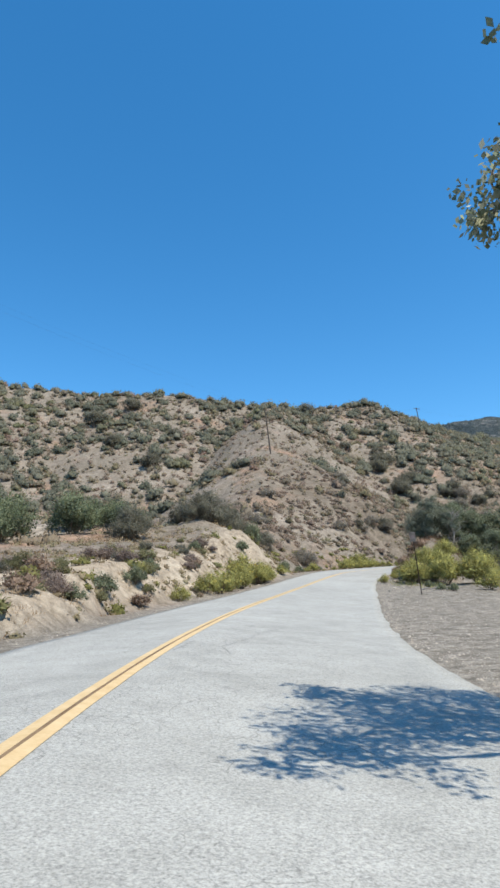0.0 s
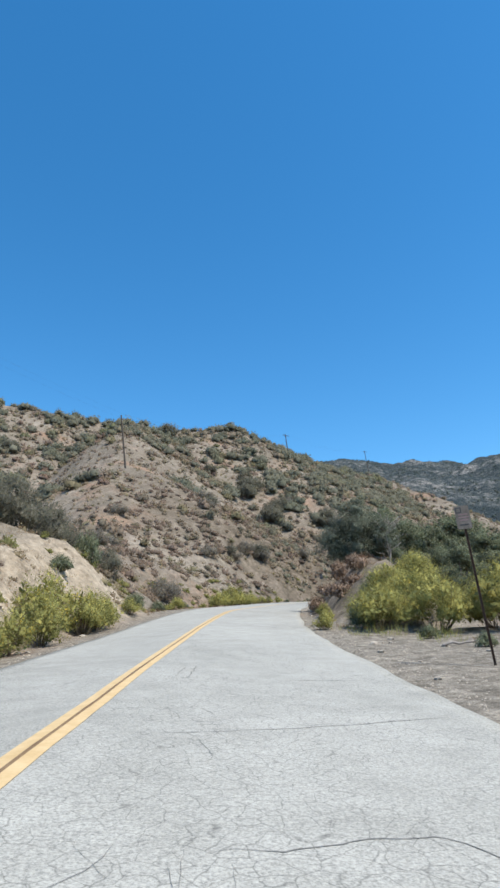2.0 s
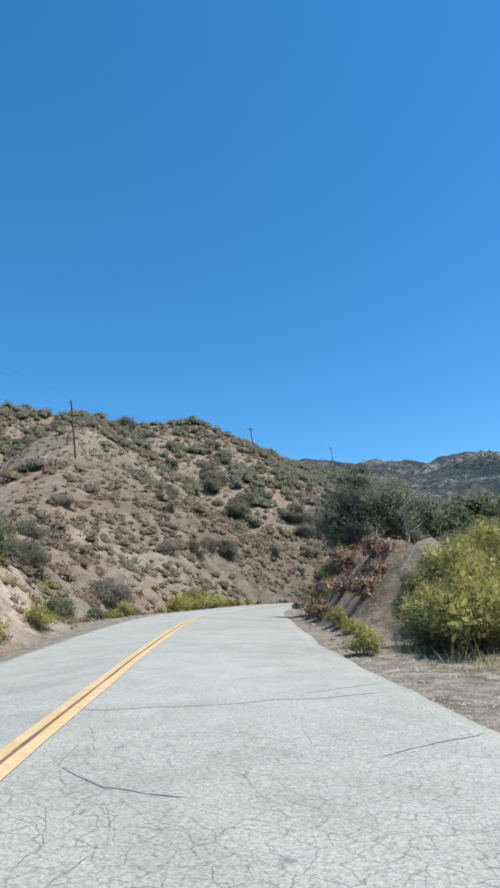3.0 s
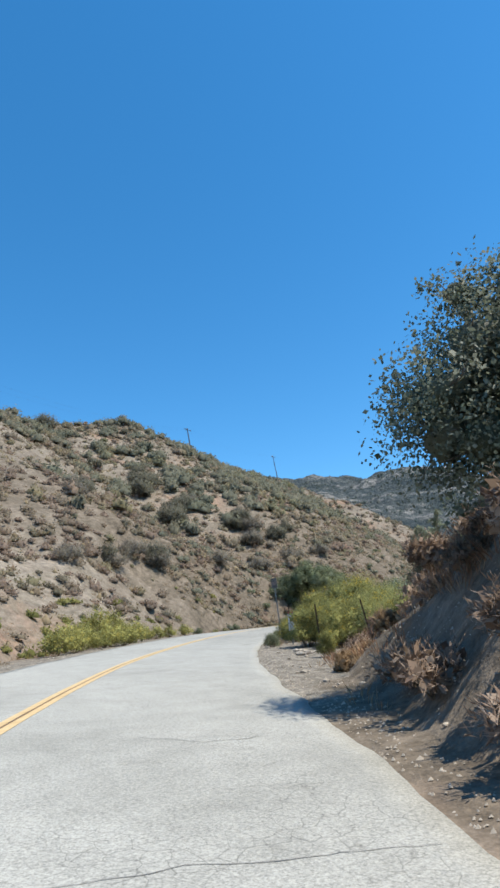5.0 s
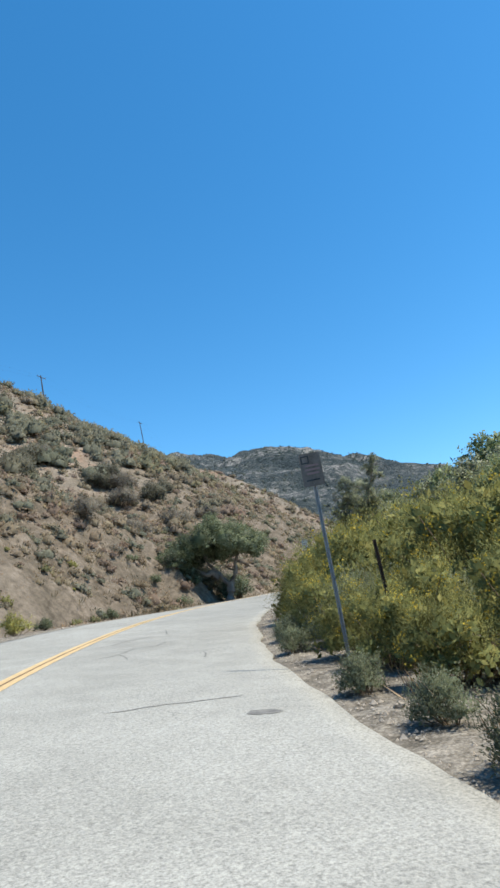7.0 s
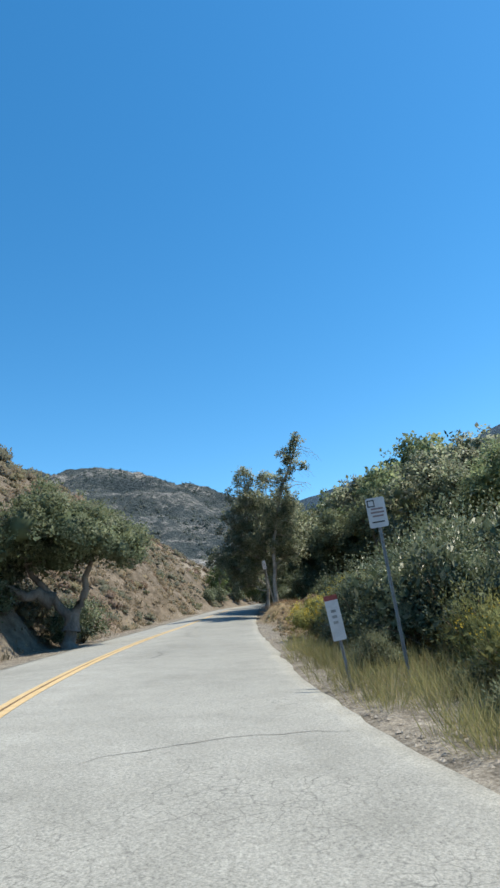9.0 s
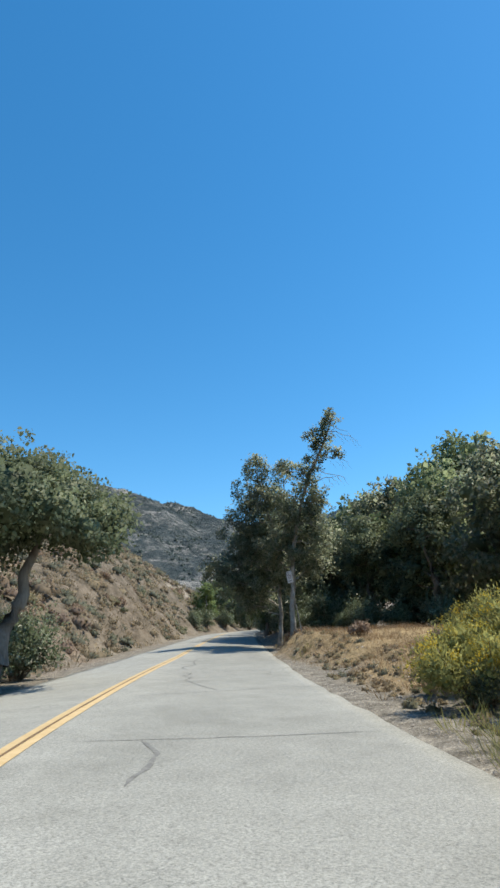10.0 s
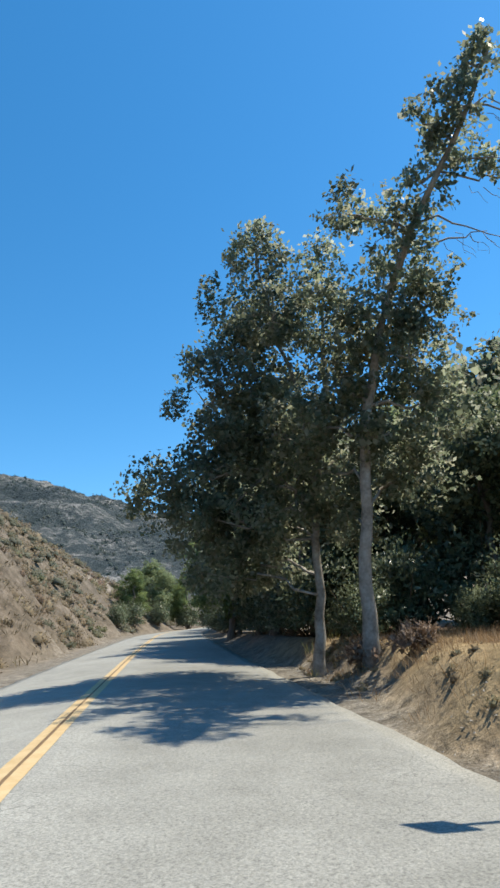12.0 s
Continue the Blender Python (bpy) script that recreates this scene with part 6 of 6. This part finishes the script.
r = np.random.default_rng(21)
for s in (25.5, 46.5, 52, 58, 62, 102, 107, 112.5, 146, 152):
    mid, right = float(spread(MIDLINE, s)), float(spread(RIGHT, s))
    a, b = mid + r.uniform(-0.5, 2.2), right - r.uniform(0.0, 1.2)
    crack([(s, a), (s + r.uniform(-0.8, 0.8), (a + b) / 2), (s + r.uniform(-1.2, 1.2), b)], r.uniform(0.006, 0.014), r)
    if r.uniform() < 0.5:
        crack([(s + 1.2, mid - 2.6), (s + r.uniform(0.5, 2), mid - 0.4)], 0.015, r)
for _ in range(80):  # short broken cracks by the middle line
    s, off = r.uniform(9, 40), float(np.clip(r.normal(-0.75, 0.45), -1.5, 1.0))
    e = (s + r.uniform(0.3, 1.1), off + r.uniform(-0.3, 0.3)) if r.uniform() < 0.6 else (s + r.uniform(-0.25, 0.25), off + r.uniform(0.3, 0.8))
    crack([(s, off), ((s + e[0]) / 2 + r.uniform(-0.12, 0.12), (off + e[1]) / 2 + r.uniform(-0.12, 0.12)), e], r.uniform(0.002, 0.005), r, 0.3)
crack([(13.2, -0.6), (13.6, 1.1), (13.9, 2.4)], 0.012, r, 0.25)
crack([(13.2, -0.6), (15.1, -0.3), (17.8, 0.3)], 0.01, r, 0.25)
crack([(13.2, -0.6), (12.3, -0.8), (11.3, -0.5)], 0.012, r, 0.25)
crack([(13.4, -1.0), (13.2, -0.6)], 0.008, r, 0.25)
crack([(11.1, -1.5), (11.7, -1.5), (13.2, -1.4)], 0.008, r, 0.25)
crack([(12.3, 1.1), (13.4, 2.7)], 0.01, r, 0.25)
crack([(18.7, -4.6), (17.8, -2.6)], 0.01, r, 0.25)
crack([(18.3, -0.6), (19.3, 0.9), (20.8, 3.1)], 0.012, r, 0.25)
crack([(16.2, -0.3), (16.7, 0.8), (17.4, 2.1)], 0.014, r, 0.25)
crack([(20.5, -3.7), (20.2, -2.6)], 0.012, r, 0.25)
crack([(21.7, -1.6), (23.6, 1.4)], 0.01, r, 0.25)
crack([(28.3, -0.9), (28.9, 0.7), (30.0, 2.6)], 0.012, r, 0.25)
crack([(34.1, -1.8), (34.5, -1.1), (35.1, -0.2)], 0.012, r, 0.25)
crack([(41.4, 0.7), (42.5, 2.0)], 0.014, r, 0.25)
crack([(38.2, 0.9), (39.2, 2.2)], 0.014, r, 0.25)
crack([(32.7, 0.7), (32.9, 1.3), (33.2, 2.2)], 0.018, r, 0.25)
crack([(37.8, -1.5), (37.3, -1.1), (37.1, -0.5)], 0.014, r, 0.25)
crack([(34.3, -0.9), (33.3, -0.9), (32.4, -0.9)], 0.016, r, 0.25)
crack([(34.0, -1.1), (32.5, -1.1)], 0.012, r, 0.25)
crack([(39.8, -2.3), (40.4, -0.5), (41.6, 1.9)], 0.016, r, 0.25)
crack([(69.8, -1.1), (70.1, 0.3), (70.7, 1.9)], 0.02, r, 0.25)
crack([(69.1, -2.3), (69.2, -1.7)], 0.014, r, 0.25)
crack([(72.9, -1.7), (73.3, -0.4), (73.8, 1.6)], 0.02, r, 0.25)
crack([(79.3, -1.1), (78.9, 0.4)], 0.014, r, 0.25)
crack([(84.9, -0.8), (85.1, -0.2), (85.3, 0.7)], 0.03, r, 0.25)
# the sealed cracks that stand out further up
crack([(138.4, -0.45), (136.4, -0.55), (135.3, -0.5), (134.3, -0.35), (133.2, -0.68), (132.5, -0.68), (132.0, -0.53)], 0.052, r, 0.1)
crack([(132.0, -0.53), (131.7, 0.64), (131.7, 1.75), (131.2, 1.94), (130.7, 1.94), (130.4, 1.77), (129.7, 1.9)], 0.028, r, 0.15)
crack([(131.2, 2.04), (131.3, 2.8)], 0.02, r, 0.15)
crack([(130.2, -1.27), (130.4, -0.52), (131.1, 0.51), (131.4, 1.01)], 0.03, r, 0.15)
crack([(130.7, -0.5), (130.2, -0.3), (129.5, -0.5), (128.9, -0.22), (128.2, -0.4)], 0.055, r, 0.15)
crack([(128.7, 1.62), (128.7, 2.31)], 0.02, r, 0.15)
crack([(89.9, -1.63), (90.4, -1.26), (91.4, -1.12), (91.7, -0.68), (92.5, -0.55), (92.7, -0.3)], 0.026, r, 0.15)
crack([(90.4, -1.24), (90.0, -1.09), (89.5, -0.98)], 0.018, r, 0.15)
crack([(92.0, -2.08), (92.4, -1.74), (93.4, -1.5), (94.4, -0.98)], 0.022, r, 0.15)
crack([(96.4, -0.97), (94.8, -0.75), (94.6, -0.7)], 0.035, r, 0.15)
crack([(90.1, 0.3), (89.7, 0.36), (89.1, 0.33)], 0.022, r, 0.15)
crack([(89.2, 0.28), (89.1, 0.41)], 0.02, r, 0.15)
crack([(119.7, -0.6), (118.9, -0.38), (118.3, -0.42), (117.5, -0.6)], 0.06, r, 0.15)
crack([(119.6, -1.49), (119.9, 0.71), (120.3, 2.41)], 0.022, r, 0.15)
crack([(128.2, -0.4), (127.2, -0.1), (125.7, 0.38)], 0.03, r, 0.15)
crack([(124.5, -1.18), (125.5, 0.52), (126.5, 1.89), (126.6, 2.77)], 0.024, r, 0.15)
crack([(124.9, 1.14), (125.0, 3.19)], 0.018, r, 0.15)
crack([(137.4, 1.44), (138.0, 2.51)], 0.02, r, 0.15)
patch = crack([(84.3, 0.6), (84.34, 0.75), (84.3, 0.95)], 0.2, r)
tagged(patch, "dark oval repair patch")


for i in range(46):
    s, w = r.uniform(66, 84), r.uniform(0, 1)
    off = float(spread(RIGHT, s)) + 0.7 + 3.0 * w
    (x,), (y,) = place(np.array([s]), off)
    k = r.uniform(0.03, 0.09)
    ob = new("stone", STONES[i % 5])
    ob.matrix_basis = Matrix.Translation((x, y, ground_point(x, y) + 0.2 * k)) @ Matrix.Rotation(r.uniform(0, 6.28), 4, "Z") @ Matrix.Diagonal((k * r.uniform(0.8, 1.7), k, k * r.uniform(0.7, 1.2), 1))
    tagged(ob, "rough tan rubble stone on the sandy verge", "stone", "rubble on the sandy verge")
for i in range(14):
    (x,), (y,) = place(np.array([76.3 + 0.17 * i + r.uniform(-0.1, 0.1)]), 3.15 + r.uniform(-0.12, 0.25))
    k = r.uniform(0.07, 0.17)
    ob = new("stone", STONES[i % 5])
    ob.matrix_basis = Matrix.Translation((x, y, ground_point(x, y) + 0.2 * k)) @ Matrix.Rotation(r.uniform(0, 6.28), 4, "Z") @ Matrix.Diagonal((k * r.uniform(1.0, 1.9), k, k * r.uniform(0.7, 1.2), 1))
    tagged(ob, "pale broken stone at the foot of the yellow brush", "stone", "rubble on the sandy verge")


def fallen_branch(x, y, turn, length):
    ob = new("fallen_branch")
    ob.matrix_basis = Matrix.Translation((x, y, ground_point(x, y) + 0.05)) @ Matrix.Rotation(radians(turn), 4, "Z")
    spine = bend((0, 0, 0), (length, 0, 0.06), 0.03, 8, 0.02)
    part("stem", tubes_mesh("stem", [(spine, np.linspace(0.04, 0.012, 8))], DEADWOOD, 7), None, ob)
    for i, a in ((3, 0.7), (4, -0.8), (6, 0.6)):
        part("twig", tubes_mesh("twig", [(bend(spine[i], spine[i] + np.array([0.4, a * 0.5, 0.12]) * length * 0.4, 0.05, 5, 0.04), np.linspace(0.014, 0.004, 5))], DEADWOOD, 5), None, ob)
    return tagged(ob, "bleached broken branch lying on the gravel verge", "branch", "fallen branches")


fallen_branch(18.6, 72.6, 15, 1.3)
fallen_branch(9.8, 37.6, -10, 1.5)
fallen_branch(18.9, 70.6, 60, 0.8)
